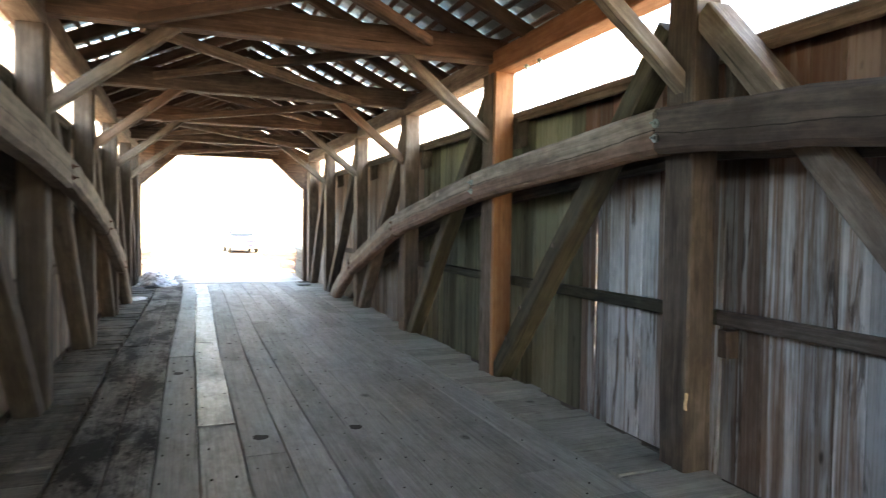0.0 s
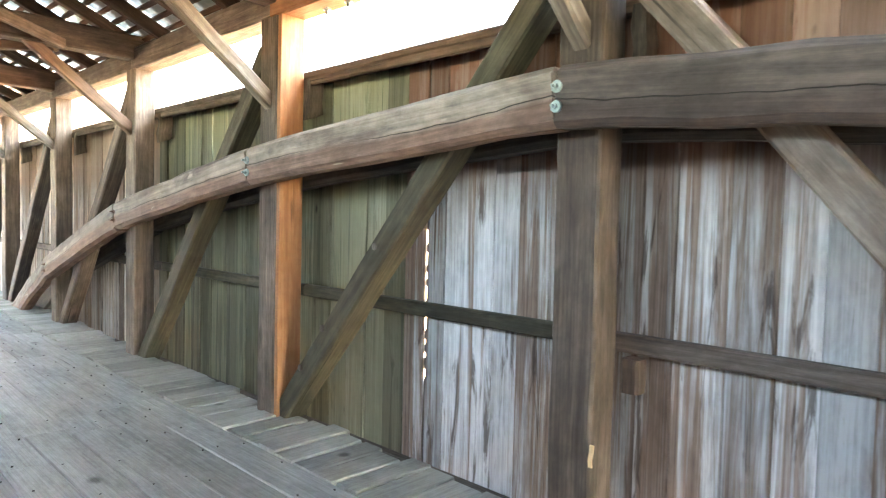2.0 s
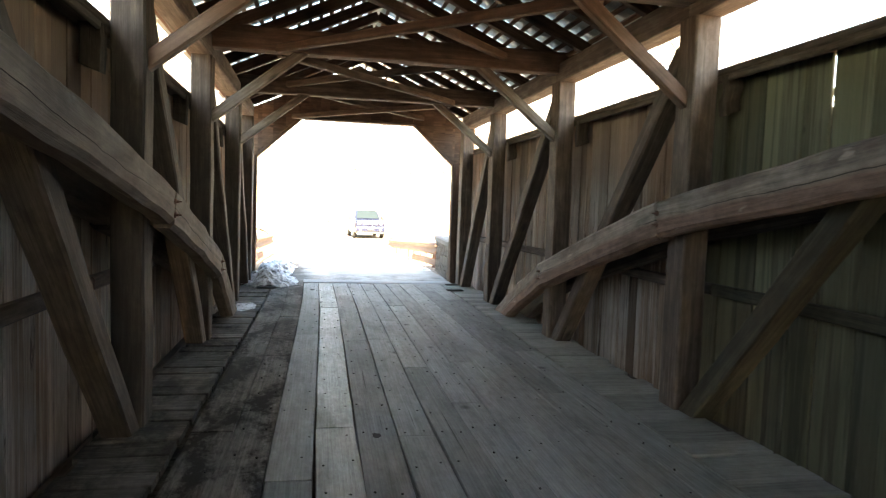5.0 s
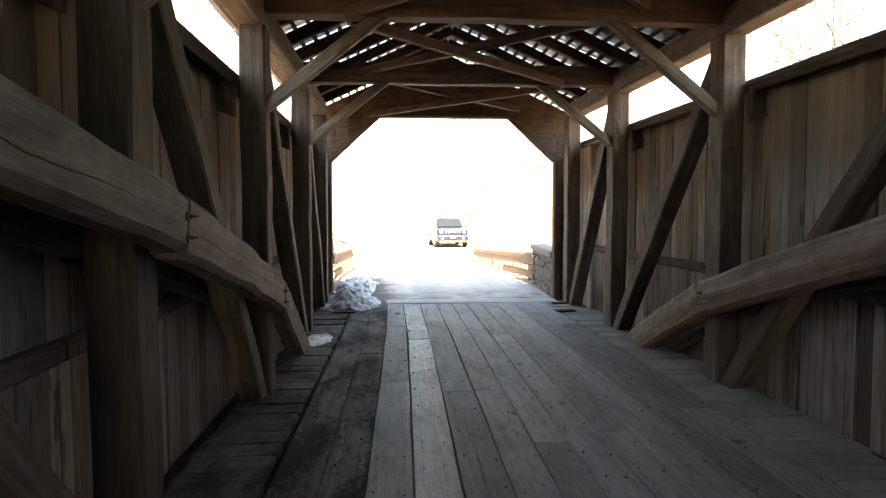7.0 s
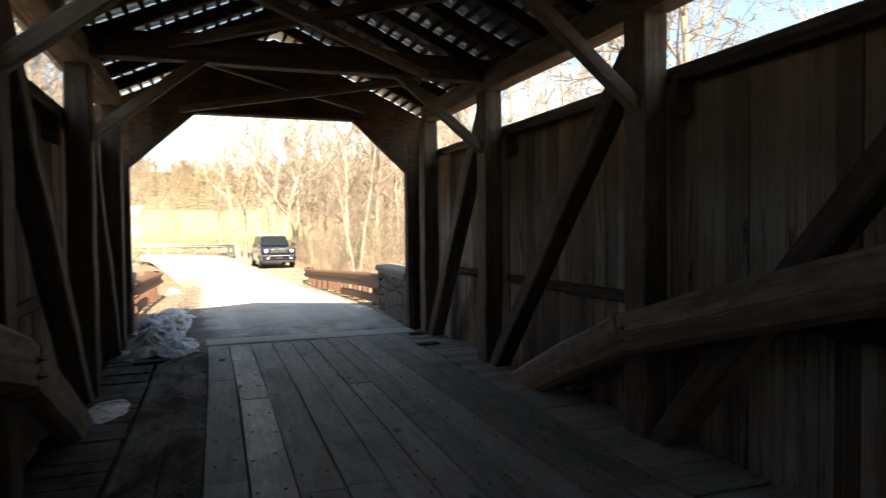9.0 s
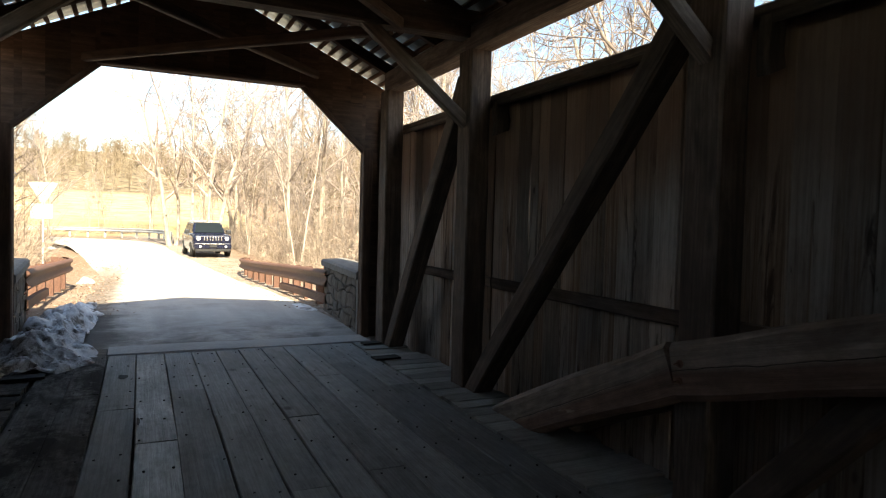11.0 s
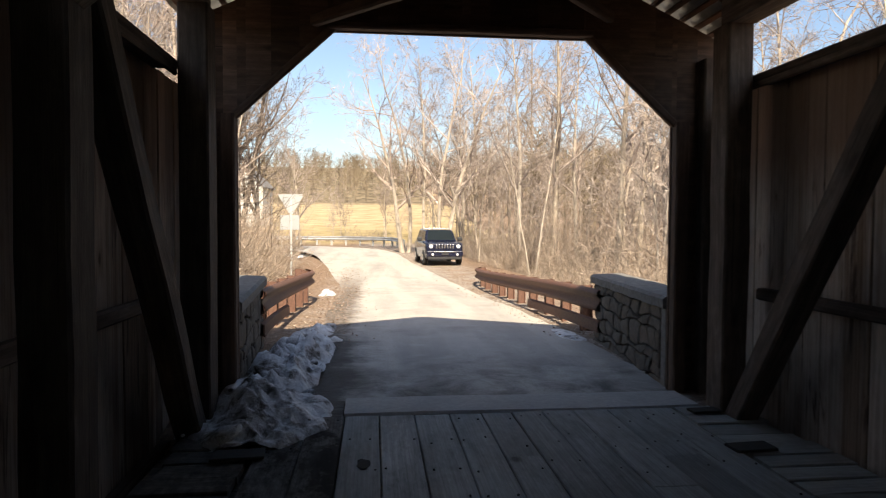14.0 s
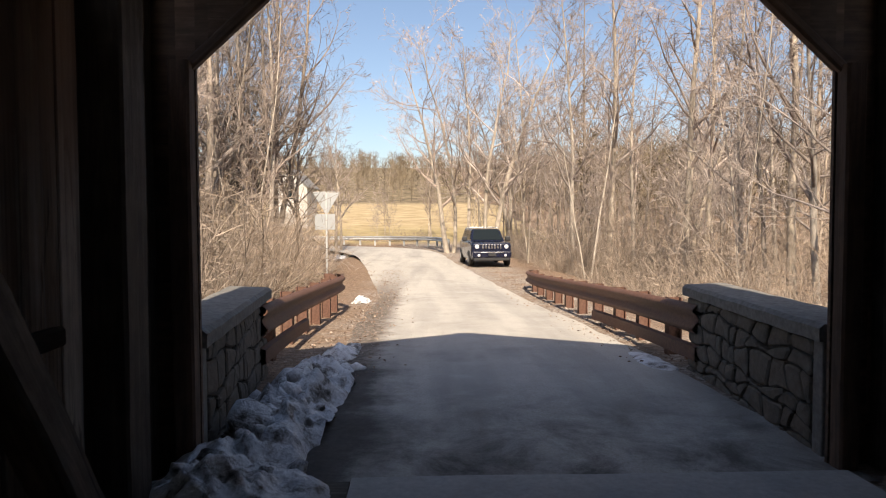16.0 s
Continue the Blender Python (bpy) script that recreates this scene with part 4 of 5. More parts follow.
ground = tagged(new("ground", me), "leaf litter, gravel and dry winter grass", "ground", "", "structure")

# ---- road ----
ROAD = [(0.28, 18.2, 3.75), (0.26, 22.0, 3.7), (0.14, 26.0, 3.7), (0.05, 31.0, 3.5), (-0.55, 38.0, 3.9), (-1.3, 46.0, 4.4), (-2.2, 54.0, 5.4),
        (-4.6, 61.0, 6.5), (-11.0, 66.0, 6.5), (-22.0, 69.0, 6.5), (-45.0, 71.0, 6.5), (-90.0, 72.0, 6.5)]


def curve_points(pts, per):
    out = []
    for i in range(len(pts) - 1):
        p0, p1, p2, p3 = (np.array(pts[min(max(i + k, 0), len(pts) - 1)], float) for k in (-1, 0, 1, 2))
        for k in range(per):
            t = k / per
            out.append(0.5 * (2 * p1 + (p2 - p0) * t + (2 * p0 - 5 * p1 + 4 * p2 - p3) * t * t + (3 * p1 - p0 - 3 * p2 + p3) * t ** 3))
    out.append(np.array(pts[-1], float))
    return out


bm = bmesh.new()
prev = None
pts = curve_points(ROAD, 8)
rr = random.Random(3)
for i, p in enumerate(pts):
    q = pts[min(i + 1, len(pts) - 1)] - pts[max(i - 1, 0)]
    d = Vector((q[0], q[1], 0)).normalized()
    nrm = Vector((d.y, -d.x, 0))
    row = []
    for k in range(9):
        u = (k / 8 - 0.5) * (p[2] + (rr.uniform(-0.08, 0.08) if k in (0, 8) else 0))
        co = Vector((p[0], p[1], 0)) + nrm * u
        co.z = max(road_level(co.y), ground_z(co.x, co.y)) + 0.035 - 0.028 * abs(k - 4) / 4
        row.append(bm.verts.new(co))
    if prev:
        for k in range(8):
            bm.faces.new((prev[k], prev[k + 1], row[k + 1], row[k]))
    prev = row
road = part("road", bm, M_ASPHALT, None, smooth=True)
tagged(road, "old pale patched asphalt road", "road", "", "structure")


# ---- stone parapets at the end of the bridge ----
def parapet(side):
    y0, y1 = 18.62, 21.35
    xa, xb = side * 2.075, side * 2.30
    ang = math.atan2(side * (abs(xb) - abs(xa)), y1 - y0)
    ln = math.hypot(y1 - y0, xb - xa)
    m = along((xa, y0, -0.12), (xb, y1, -0.12))
    top = root("stone_parapet", "low mortared field stone wall with a concrete cap beside the road", "parapet wall", "", "parapets at the bridge end", m)
    # local: X along the wall, Y towards the left of it
    road_y = 1 if side > 0 else -1
    body = box_bm(0.12, ln, -road_y * 0.36 if road_y > 0 else 0.02, -0.02 if road_y > 0 else 0.36, -0.4, 0.83)
    part("core", body, M_MORTAR, top)
    for x0, x1 in ((0.0, 0.13),):
        bm = box_bm(x0, x1, min(0.02 * road_y, -0.40 * road_y), max(0.02 * road_y, -0.40 * road_y), -0.4, 0.84, 0.012)
        part("end_pier", bm, M_CONCRETE, top)
    bm = bmesh.new()
    n = 14
    rows = []
    for i in range(n + 1):
        x = -0.03 + (ln + 0.09) * i / n
        rows.append([bm.verts.new((x, q * road_y, z + 0.004 * math.sin(i * 2.1))) for q, z in ((0.06, 0.835), (0.065, 0.925), (0.03, 0.955), (-0.36, 0.975), (-0.42, 0.94), (-0.42, 0.835))])
    for a, b in zip(rows, rows[1:]):
        for j in range(6):
            bm.faces.new((a[j], a[(j + 1) % 6], b[(j + 1) % 6], b[j]))
    bm.faces.new(rows[0])
    bm.faces.new(rows[-1])
    bmesh.ops.recalc_face_normals(bm, faces=bm.faces)
    part("cap", bm, M_CONCRETE, top, "grey concrete coping")
    rg = random.Random(21 + side)
    # rough courses: wavering beds, slanted joints, faces nearly flush
    heights, z = [-0.12], -0.12
    while z < 0.80:
        z += rg.uniform(0.13, 0.22)
        heights.append(z)
    heights = [(-0.12 + (h + 0.12) * 0.95 / (heights[-1] + 0.12)) for h in heights]
    ph = [rg.uniform(0, 6) for _ in heights]

    def bed(k, x):
        if k in (0, len(heights) - 1):
            return heights[k]
        return heights[k] + 0.035 * math.sin(x * 3.1 + ph[k]) + 0.022 * math.sin(x * 8.3 + ph[k] * 2)

    for k in range(len(heights) - 1):
        cuts = [0.14]
        while cuts[-1] < ln - 0.16:
            cuts.append(cuts[-1] + rg.choice((0.13, 0.18, 0.24, 0.30, 0.38)) * rg.uniform(0.85, 1.15))
        cuts[-1] = ln
        tilt = [0] + [rg.uniform(-0.045, 0.045) for _ in cuts[1:-1]] + [0]
        for c in range(len(cuts) - 1):
            g = 0.009
            a0, a1 = cuts[c] - tilt[c] + g, cuts[c] + tilt[c] + g
            b0, b1 = cuts[c + 1] - tilt[c + 1] - g, cuts[c + 1] + tilt[c + 1] - g
            lowz = lambda x: bed(k, x) + g
            topz = lambda x: bed(k + 1, x) - g
            m0, m1 = (a0 + b0) / 2, (a1 + b1) / 2
            q = 0.022
            ring = [(a0 + q, lowz(a0)), (m0, lowz(m0)), (b0 - q, lowz(b0)), (b0, lowz(b0) + q), (b1, topz(b1) - q), (b1 - q, topz(b1)), (m1, topz(m1)), (a1 + q, topz(a1)), (a1, topz(a1) - q), (a0, lowz(a0) + q)]
            ring = [(x + rg.uniform(-0.006, 0.006), zz + rg.uniform(-0.006, 0.006)) for x, zz in ring]
            cx, cz = sum(x for x, _ in ring) / 10, sum(zz for _, zz in ring) / 10
            depth = rg.uniform(0.012, 0.032)
            bm = bmesh.new()
            back = [bm.verts.new((x, road_y * -0.03, zz)) for x, zz in ring]
            edge = [bm.verts.new((x, road_y * (depth - 0.010), zz)) for x, zz in ring]
            face = [bm.verts.new((x + (cx - x) * 0.13, road_y * (depth + rg.uniform(-0.003, 0.006)), zz + (cz - zz) * 0.16)) for x, zz in ring]
            mid = bm.verts.new((cx, road_y * (depth + rg.uniform(0.0, 0.012)), cz))
            for i in range(10):
                n2 = (i + 1) % 10
                bm.faces.new((back[i], back[n2], edge[n2], edge[i]))
                bm.faces.new((edge[i], edge[n2], face[n2], face[i]))
                bm.faces.new((face[i], face[n2], mid))
            bmesh.ops.recalc_face_normals(bm, faces=bm.faces)
            part("stone", bm, M_STONE, top)


parapet(1)
parapet(-1)


# ---- guard rails ----
W_PROFILE = [(0.0, 0.155), (0.03, 0.15), (0.075, 0.115), (0.08, 0.085), (0.03, 0.03), (0.02, 0.0), (0.03, -0.03), (0.08, -0.085), (0.075, -0.115), (0.03, -0.15), (0.0, -0.155)]


def rail_strip(bm, pts, side, profile):
    prev = None
    for i, p in enumerate(pts):
        q = pts[min(i + 1, len(pts) - 1)] - pts[max(i - 1, 0)]
        d = Vector((q[0], q[1], 0)).normalized()
        nrm = Vector((-d.y, d.x, 0)) * side
        row = [bm.verts.new(Vector(p) + nrm * a + Vector((0, 0, b))) for a, b in profile]
        row += [bm.verts.new(Vector(p) + nrm * (a - 0.006) + Vector((0, 0, b))) for a, b in reversed(profile)]
        if prev:
            for k in range(len(row)):
                k2 = (k + 1) % len(row)
                bm.faces.new((prev[k], prev[k2], row[k2], row[k]))
        prev = row
    bmesh.ops.recalc_face_normals(bm, faces=bm.faces)


def guard_rail(name, label, path, side, mat, post_step, rub=0, post_h=0.75, low=None):
    top = root(name, label, "guard rail")
    pts = curve_points(path, 8)
    bm = bmesh.new()
    rail_strip(bm, pts, side, W_PROFILE)
    part("rail", bm, mat, top, smooth=True)
    if rub:
        bm = bmesh.new()
        rail_strip(bm, [p - np.array((0, 0, 0.36)) for p in pts[:rub]], side, [(0.0, 0.09), (0.05, 0.07), (0.055, -0.07), (0.0, -0.09)])
        part("rub_rail", bm, mat, top)
    run, last = 0.0, pts[0]
    for p in pts[1:]:
        run += float(np.linalg.norm(p - last))
        last = p
        if run >= post_step:
            run = 0.0
            g = ground_z(p[0], p[1])
            bm = bmesh.new()
            add_box(bm, -0.075, 0.075, -0.01, 0.01, g - 0.3 - p[2], 0.15)
            add_box(bm, -0.08, -0.062, -0.07, 0.07, g - 0.3 - p[2], 0.152)
            add_box(bm, 0.062, 0.08, -0.07, 0.07, g - 0.3 - p[2], 0.151)
            ob = part("post", bm, mat, top)
            ob.matrix_basis = Matrix.Translation((p[0] + 0.15 * side, p[1], p[2]))
            bm = box_bm(-0.05, 0.05, -0.07, 0.07, -0.13, 0.13, 0.008)
            ob = part("spacer_block", bm, mat, top)
            ob.matrix_basis = Matrix.Translation((p[0] + 0.05 * side, p[1], p[2]))
    return top


guard_rail("guard_rail", "rusty brown steel guard rail curving away at its end",
           [(2.26, 21.0, 0.50), (2.30, 23.0, 0.42), (2.30, 25.2, 0.32), (2.28, 28.0, 0.18), (2.27, 30.5, 0.07), (2.36, 32.3, 0.02), (2.65, 33.0, 0.0)], 1, M_RUST, 0.95, 17)
guard_rail("guard_rail", "short rusty brown steel guard rail with a curled end",
           [(-2.24, 20.9, 0.54), (-2.30, 22.5, 0.47), (-2.28, 24.5, 0.40), (-2.22, 26.5, 0.34), (-2.25, 27.6, 0.31), (-2.50, 28.3, 0.30)], -1, M_RUST, 0.95, 14)
guard_rail("guard_rail", "long pale galvanised guard rail round the bend of the road",
           [(0.9, 57.5, 0.12), (1.2, 61.5, 0.20), (0.2, 65.5, 0.26), (-4.0, 69.0, 0.25), (-10.0, 71.0, 0.22), (-20.0, 72.5, 0.16), (-34.0, 74.0, 0.12)], 1, M_GALV, 1.0)


# ---- snow ----
def snow_heap(cx, cy, rx, ry, h, seed, label, chunks, base=None, lean=0.0):
    """Broken, half-melted snow: a low rough mound with lumps frozen into it."""
    rg = random.Random(seed)
    bm = bmesh.new()
    res = 100 if chunks > 80 else 40

    def level(x, y):
        return base if base is not None else ground_z(x, y)

    grid = []
    for j in range(res + 1):
        row = []
        for i in range(res + 1):
            u, v = i / res * 2 - 1, j / res * 2 - 1
            x, y = cx + u * rx + lean * v * ry, cy + v * ry
            r = math.sqrt(u * u + v ** 4) + 0.35 * noise.noise(Vector((x * 2.1, y * 2.1, seed))) + 0.2 * noise.noise(Vector((x * 6, y * 6, seed)))
            f = max(0.0, 1 - r)
            lump = 0.5 + 0.45 * noise.noise(Vector((x * 3, y * 3, seed + 5))) + 0.42 * (0.4 - abs(noise.noise(Vector((x * 6, y * 6, seed + 9))))) + 0.13 * noise.noise(Vector((x * 13, y * 13, seed))) + 0.05 * abs(noise.noise(Vector((x * 27, y * 27, seed))))
            row.append(bm.verts.new((x, y, level(x, y) + h * 1.1 * f ** 0.7 * max(lump, 0.04) - (0.06 if f <= 0 else 0.0))))
        grid.append(row)
    for j in range(res):
        for i in range(res):
            four = (grid[j][i], grid[j][i + 1], grid[j + 1][i + 1], grid[j + 1][i])
            if max(q.co.z - level(q.co.x, q.co.y) for q in four) > 0.0:
                bm.faces.new(four)
    for _ in range(int(chunks * 0.6)):
        u, v = max(-0.95, min(0.95, rg.gauss(0, 0.42))), rg.uniform(-0.95, 0.95)
        x, y = cx + u * rx + lean * v * ry, cy + v * ry
        f = max(0.0, 1 - math.sqrt(u * u + v ** 4))
        size = rg.choice((0.014, 0.02, 0.03, 0.05, 0.075, 0.11)) * min(1.0, h * 3.0) * rg.uniform(0.7, 1.2)
        at = Vector((x, y, level(x, y) + h * 0.7 * f ** 0.6 * rg.uniform(0.3, 1.0)))
        rot = Euler((rg.uniform(-0.6, 0.6), rg.uniform(-0.6, 0.6), rg.uniform(0, 6))).to_matrix()
        st = Vector((rg.uniform(0.8, 1.6), rg.uniform(0.7, 1.2), rg.uniform(0.5, 0.85)))
        off = Vector((rg.uniform(0, 50), rg.uniform(0, 50), 0))
        for q in bmesh.ops.create_icosphere(bm, subdivisions=2, radius=1.0)["verts"]:
            d = q.co.copy()
            k = 1 + 0.45 * noise.noise(d * 1.2 + off) + 0.25 * noise.noise(d * 3.0 + off)
            q.co = at + rot @ Vector((d.x * st.x, d.y * st.y, d.z * st.z)) * size * k
    ob = part("snow_heap", bm, M_SNOW, None, smooth=True)
    return tagged(ob, label, "snow", "", "stuff")


snow_heap(-1.76, 19.5, 0.42, 2.2, 0.42, 2, "dirty old snow heaped along the stone parapet", 210, -0.085, 0.04)
snow_heap(-1.70, 17.72, 0.60, 0.72, 0.30, 7, "dirty old snow heaped on the bridge deck", 90, -0.02)
snow_heap(-1.87, 14.75, 0.17, 0.42, 0.045, 4, "thin icy snow patch on the deck boards", 26, -0.01)
snow_heap(-1.62, 22.3, 0.22, 0.40, 0.20, 12, "small clean snow clump beside the guard rail", 16)
snow_heap(2.0, 21.7, 0.18, 0.6, 0.06, 14, "thin snow patch beside the guard rail", 22)
snow_heap(-2.0, 29.3, 0.22, 0.35, 0.22, 15, "small snow clump at the end of the guard rail", 12)
snow_heap(-6.4, 56.0, 1.5, 1.0, 0.35, 16, "patch of old snow at the road edge", 30)
snow_heap(-9.0, 53.0, 0.7, 0.8, 0.30, 17, "patch of old snow at the road edge", 16)


# ---- road sign seen from behind ----
SX, SY = -3.75, 36.0
sg = root("yield_sign", "bare metal back of a triangular road sign on a post", "road sign", "", "", pose(SX, SY, ground_z(SX, SY) + 0.22, 0, 0, 4))
bm = box_bm(-0.03, 0.03, -0.02, 0.02, -0.5, 2.75, 0.006)
part("post", bm, M_GALV, sg)
bm = bmesh.new()
tri = [(-0.46, 2.78), (0.46, 2.78), (0.0, 1.98)]
fr = []
for yy in (0.022, 0.028):
    ring = []
    for i, (px, pz) in enumerate(tri):
        ax, az = tri[i - 1]
        bx, bz = tri[(i + 1) % 3]
        ring.append(bm.verts.new((px + (ax - px) * 0.07, yy, pz + (az - pz) * 0.07)))
        ring.append(bm.verts.new((px + (ax - px) * 0.02 + (bx - px) * 0.02, yy, pz + (az - pz) * 0.02 + (bz - pz) * 0.02)))
        ring.append(bm.verts.new((px + (bx - px) * 0.07, yy, pz + (bz - pz) * 0.07)))
    bm.faces.new(ring)
    fr.append(ring)
for i in range(9):
    bm.faces.new((fr[0][i], fr[0][(i + 1) % 9], fr[1][(i + 1) % 9], fr[1][i]))
bmesh.ops.recalc_face_normals(bm, faces=bm.faces)
part("triangle_plate", bm, M_SIGN, sg)
bm = box_bm(-0.38, 0.28, 0.022, 0.028, 1.52, 2.04, 0.002, 1)
part("lower_plate", bm, M_SIGN, sg)


# ---- parked car ----
def car():
    top = root("car", "dark blue boxy sport utility car parked on the gravel", "car", "", "", pose(2.34, 41.3, ground_z(2.3, 42.0) + 0.02, 0, 0, 3.5))
    w = 0.86

    def loft(sections, mat, name, bev=0.03):
        bm = bmesh.new()
        rows = [[bm.verts.new(p) for p in s] for s in sections]
        for a, b in zip(rows, rows[1:]):
            for i in range(len(a)):
                j = (i + 1) % len(a)
                bm.faces.new((a[i], a[j], b[j], b[i]))
        bm.faces.new(rows[0])
        bm.faces.new(rows[-1])
        bmesh.ops.recalc_face_normals(bm, faces=bm.faces)
        if bev:
            bmesh.ops.bevel(bm, geom=list(bm.edges), offset=bev, segments=2, affect="EDGES", profile=0.5)
        return part(name, bm, mat, top)

    def sec(y, z0, z1, hw, tuck=0.04):
        return [(-hw + tuck, y, z0), (hw - tuck, y, z0), (hw, y, z0 + 0.18), (hw, y, z1 - 0.10), (hw - 0.07, y, z1), (-hw + 0.07, y, z1), (-hw, y, z1 - 0.10), (-hw, y, z0 + 0.18)]

    loft([sec(0.06, 0.40, 0.98, w - 0.06), sec(0.25, 0.30, 1.03, w), sec(1.25, 0.28, 1.08, w + 0.015), sec(3.4, 0.28, 1.08, w + 0.015), sec(4.30, 0.34, 1.05, w - 0.03)], M_CARPAINT, "body")
    cab = [(1.12, 1.05, w - 0.12), (1.72, 1.58, w - 0.26), (3.95, 1.60, w - 0.25), (4.22, 1.05, w - 0.10)]
    loft([[(-cab[0][2], cab[0][0], 1.03), (cab[0][2], cab[0][0], 1.03), (cab[0][2], cab[0][0], 1.06), (-cab[0][2], cab[0][0], 1.06)],
          [(-cab[0][2], 1.72, 1.03), (cab[0][2], 1.72, 1.03), (cab[1][2], 1.72, 1.58), (-cab[1][2], 1.72, 1.58)],
          [(-cab[3][2], 3.95, 1.03), (cab[3][2], 3.95, 1.03), (cab[2][2], 3.95, 1.60), (-cab[2][2], 3.95, 1.60)],
          [(-cab[3][2], 4.22, 1.03), (cab[3][2], 4.22, 1.03), (cab[3][2], 4.22, 1.10), (-cab[3][2], 4.22, 1.10)]], M_CARPAINT, "cabin", 0.03)
    # windshield lies just proud of the sloping front of the cabin
    bm = bmesh.new()
    q = [(-0.66, 1.17, 1.10), (0.66, 1.17, 1.10), (0.53, 1.66, 1.545), (-0.53, 1.66, 1.545)]
    front = [bm.verts.new((x, y - 0.030, z + 0.022)) for x, y, z in q]
    back = [bm.verts.new((x, y - 0.012, z + 0.004)) for x, y, z in q]
    bm.faces.new(front), bm.faces.new(list(reversed(back)))
    for i in range(4):
        bm.faces.new((front[i], front[(i + 1) % 4], back[(i + 1) % 4], back[i]))
    bmesh.ops.recalc_face_normals(bm, faces=bm.faces)
    part("windshield", bm, M_GLASS_DARK, top)
    for s in (-1, 1):
        for y0, y1 in ((1.62, 2.42), (2.50, 3.25), (3.33, 3.95)):
            bm = bmesh.new()
            vs = []
            for off in (0.012, 0.0):
                for y, z in ((y0 - (0.2 if y0 < 1.7 else 0), 1.13), (y1, 1.13), (y1, 1.51), (y0 + 0.02, 1.51)):
                    hw = w - 0.12 - (z - 1.03) / 0.55 * 0.14 + off + 0.012
                    vs.append(bm.verts.new((s * hw, y, z)))
            for f in ((0, 1, 2, 3), (7, 6, 5, 4), (0, 4, 5, 1), (1, 5, 6, 2), (2, 6, 7, 3), (3, 7, 4, 0)):
                bm.faces.new([vs[i] for i in f])
            bmesh.ops.recalc_face_normals(bm, faces=bm.faces)
            part("side_window", bm, M_GLASS_DARK, top)
        bm = box_bm(0.84 if s > 0 else -1.06, 1.06 if s > 0 else -0.84, 1.40, 1.54, 1.06, 1.26, 0.035)
        part("mirror", bm, M_TRIM, top)
        bm = bmesh.new()
        lathe(bm, [(0.095, 0.0), (0.10, 0.03), (0.085, 0.05), (0.05, 0.055)], 18, Matrix.Translation((s * 0.62, 0.10, 0.86)) @ Euler((radians(90), 0, 0)).to_matrix().to_4x4())
        part("headlight", bm, M_LAMP, top, "round clear headlight")
        bm = bmesh.new()
        lathe(bm, [(0.055, 0.0), (0.06, 0.03), (0.045, 0.045), (0.02, 0.048)], 14, Matrix.Translation((s * 0.56, -0.045, 0.50)) @ Euler((radians(90), 0, 0)).to_matrix().to_4x4())
        part("fog_lamp", bm, M_LAMP, top, "small round fog lamp")
        bm = box_bm(s * 0.58 - 0.02, s * 0.58 + 0.02, 1.95, 3.85, 1.615, 1.65, 0.01)
        part("roof_rail", bm, M_CHROME, top, "pale roof rail")
        for wy in (0.85, 3.45):
            wheel = new("wheel")
            wheel.parent = top
            wheel.matrix_basis = pose(s * 0.79, wy, 0.35, 0, 90, 0)
            bm = bmesh.new()
            lathe(bm, [(0.22, -0.11), (0.33, -0.10), (0.35, -0.06), (0.35, 0.06), (0.33, 0.10), (0.22, 0.11)], 24)
            part("tyre", bm, M_TYRE, wheel)
            bm = bmesh.new()
            lathe(bm, [(0.05, -0.125), (0.20, -0.105), (0.22, -0.09), (0.22, 0.09), (0.20, 0.105), (0.05, 0.125)], 16)
            part("rim", bm, M_CHROME, wheel)
    for i in range(7):
        x = (i - 3) * 0.125
        bm = box_bm(x - 0.03, x + 0.03, 0.01, 0.09, 0.77, 0.95, 0.012)
        part("grille_slot", bm, M_CHROME, top, "bright rimmed grille slot")
    bm = box_bm(-0.82, 0.82, -0.06, 0.20, 0.40, 0.66, 0.04)
    part("bumper", bm, M_CARPAINT, top)
    bm = box_bm(-0.76, 0.76, -0.03, 0.25, 0.27, 0.42, 0.03)
    part("valance", bm, M_TRIM, top)
    bm = box_bm(-0.16, 0.16, -0.085, -0.055, 0.47, 0.58, 0.004)
    part("number_plate", bm, M_TRIM, top)
    bm = box_bm(-0.5, 0.5, -0.075, -0.055, 0.60, 0.64, 0.006)
    part("bumper_strip", bm, M_CHROME, top)
    for y in (2.2, 3.3):
        bm = box_bm(-0.60, 0.60, y, y + 0.05, 1.63, 1.66, 0.008)
        part("cross_bar", bm, M_CHROME, top)
    return top


car()


# ---- trees, bare in late winter ----
def tube(verts, faces, pts, radii, sides):
    base = len(verts)
    for i, p in enumerate(pts):
        d = (pts[min(i + 1, len(pts) - 1)] - pts[max(i - 1, 0)]).normalized()
        a = d.cross(Vector((0.3, 0.9, 0.1))).normalized()
        b = d.cross(a)
        for k in range(sides):
            t = 2 * math.pi * k / sides
            verts.append(p + (a * math.cos(t) + b * math.sin(t)) * radii[i])
    for i in range(len(pts) - 1):
        for k in range(sides):
            k2 = (k + 1) % sides
            faces.append((base + i * sides + k, base + i * sides + k2, base + (i + 1) * sides + k2, base + (i + 1) * sides + k))


def ribbon(verts, faces, pts, radii, twist):
    """A very thin twig: one narrow strip."""
    base = len(verts)
    for i, p in enumerate(pts):
        d = (pts[min(i + 1, len(pts) - 1)] - pts[max(i - 1, 0)]).normalized()
        a = d.cross(Vector((math.cos(twist), math.sin(twist), 0.3))).normalized() * radii[i]
        verts.append(p - a)
        verts.append(p + a)
    for i in range(len(pts) - 1):
        k = base + 2 * i
        faces.append((k, k + 1, k + 3, k + 2))


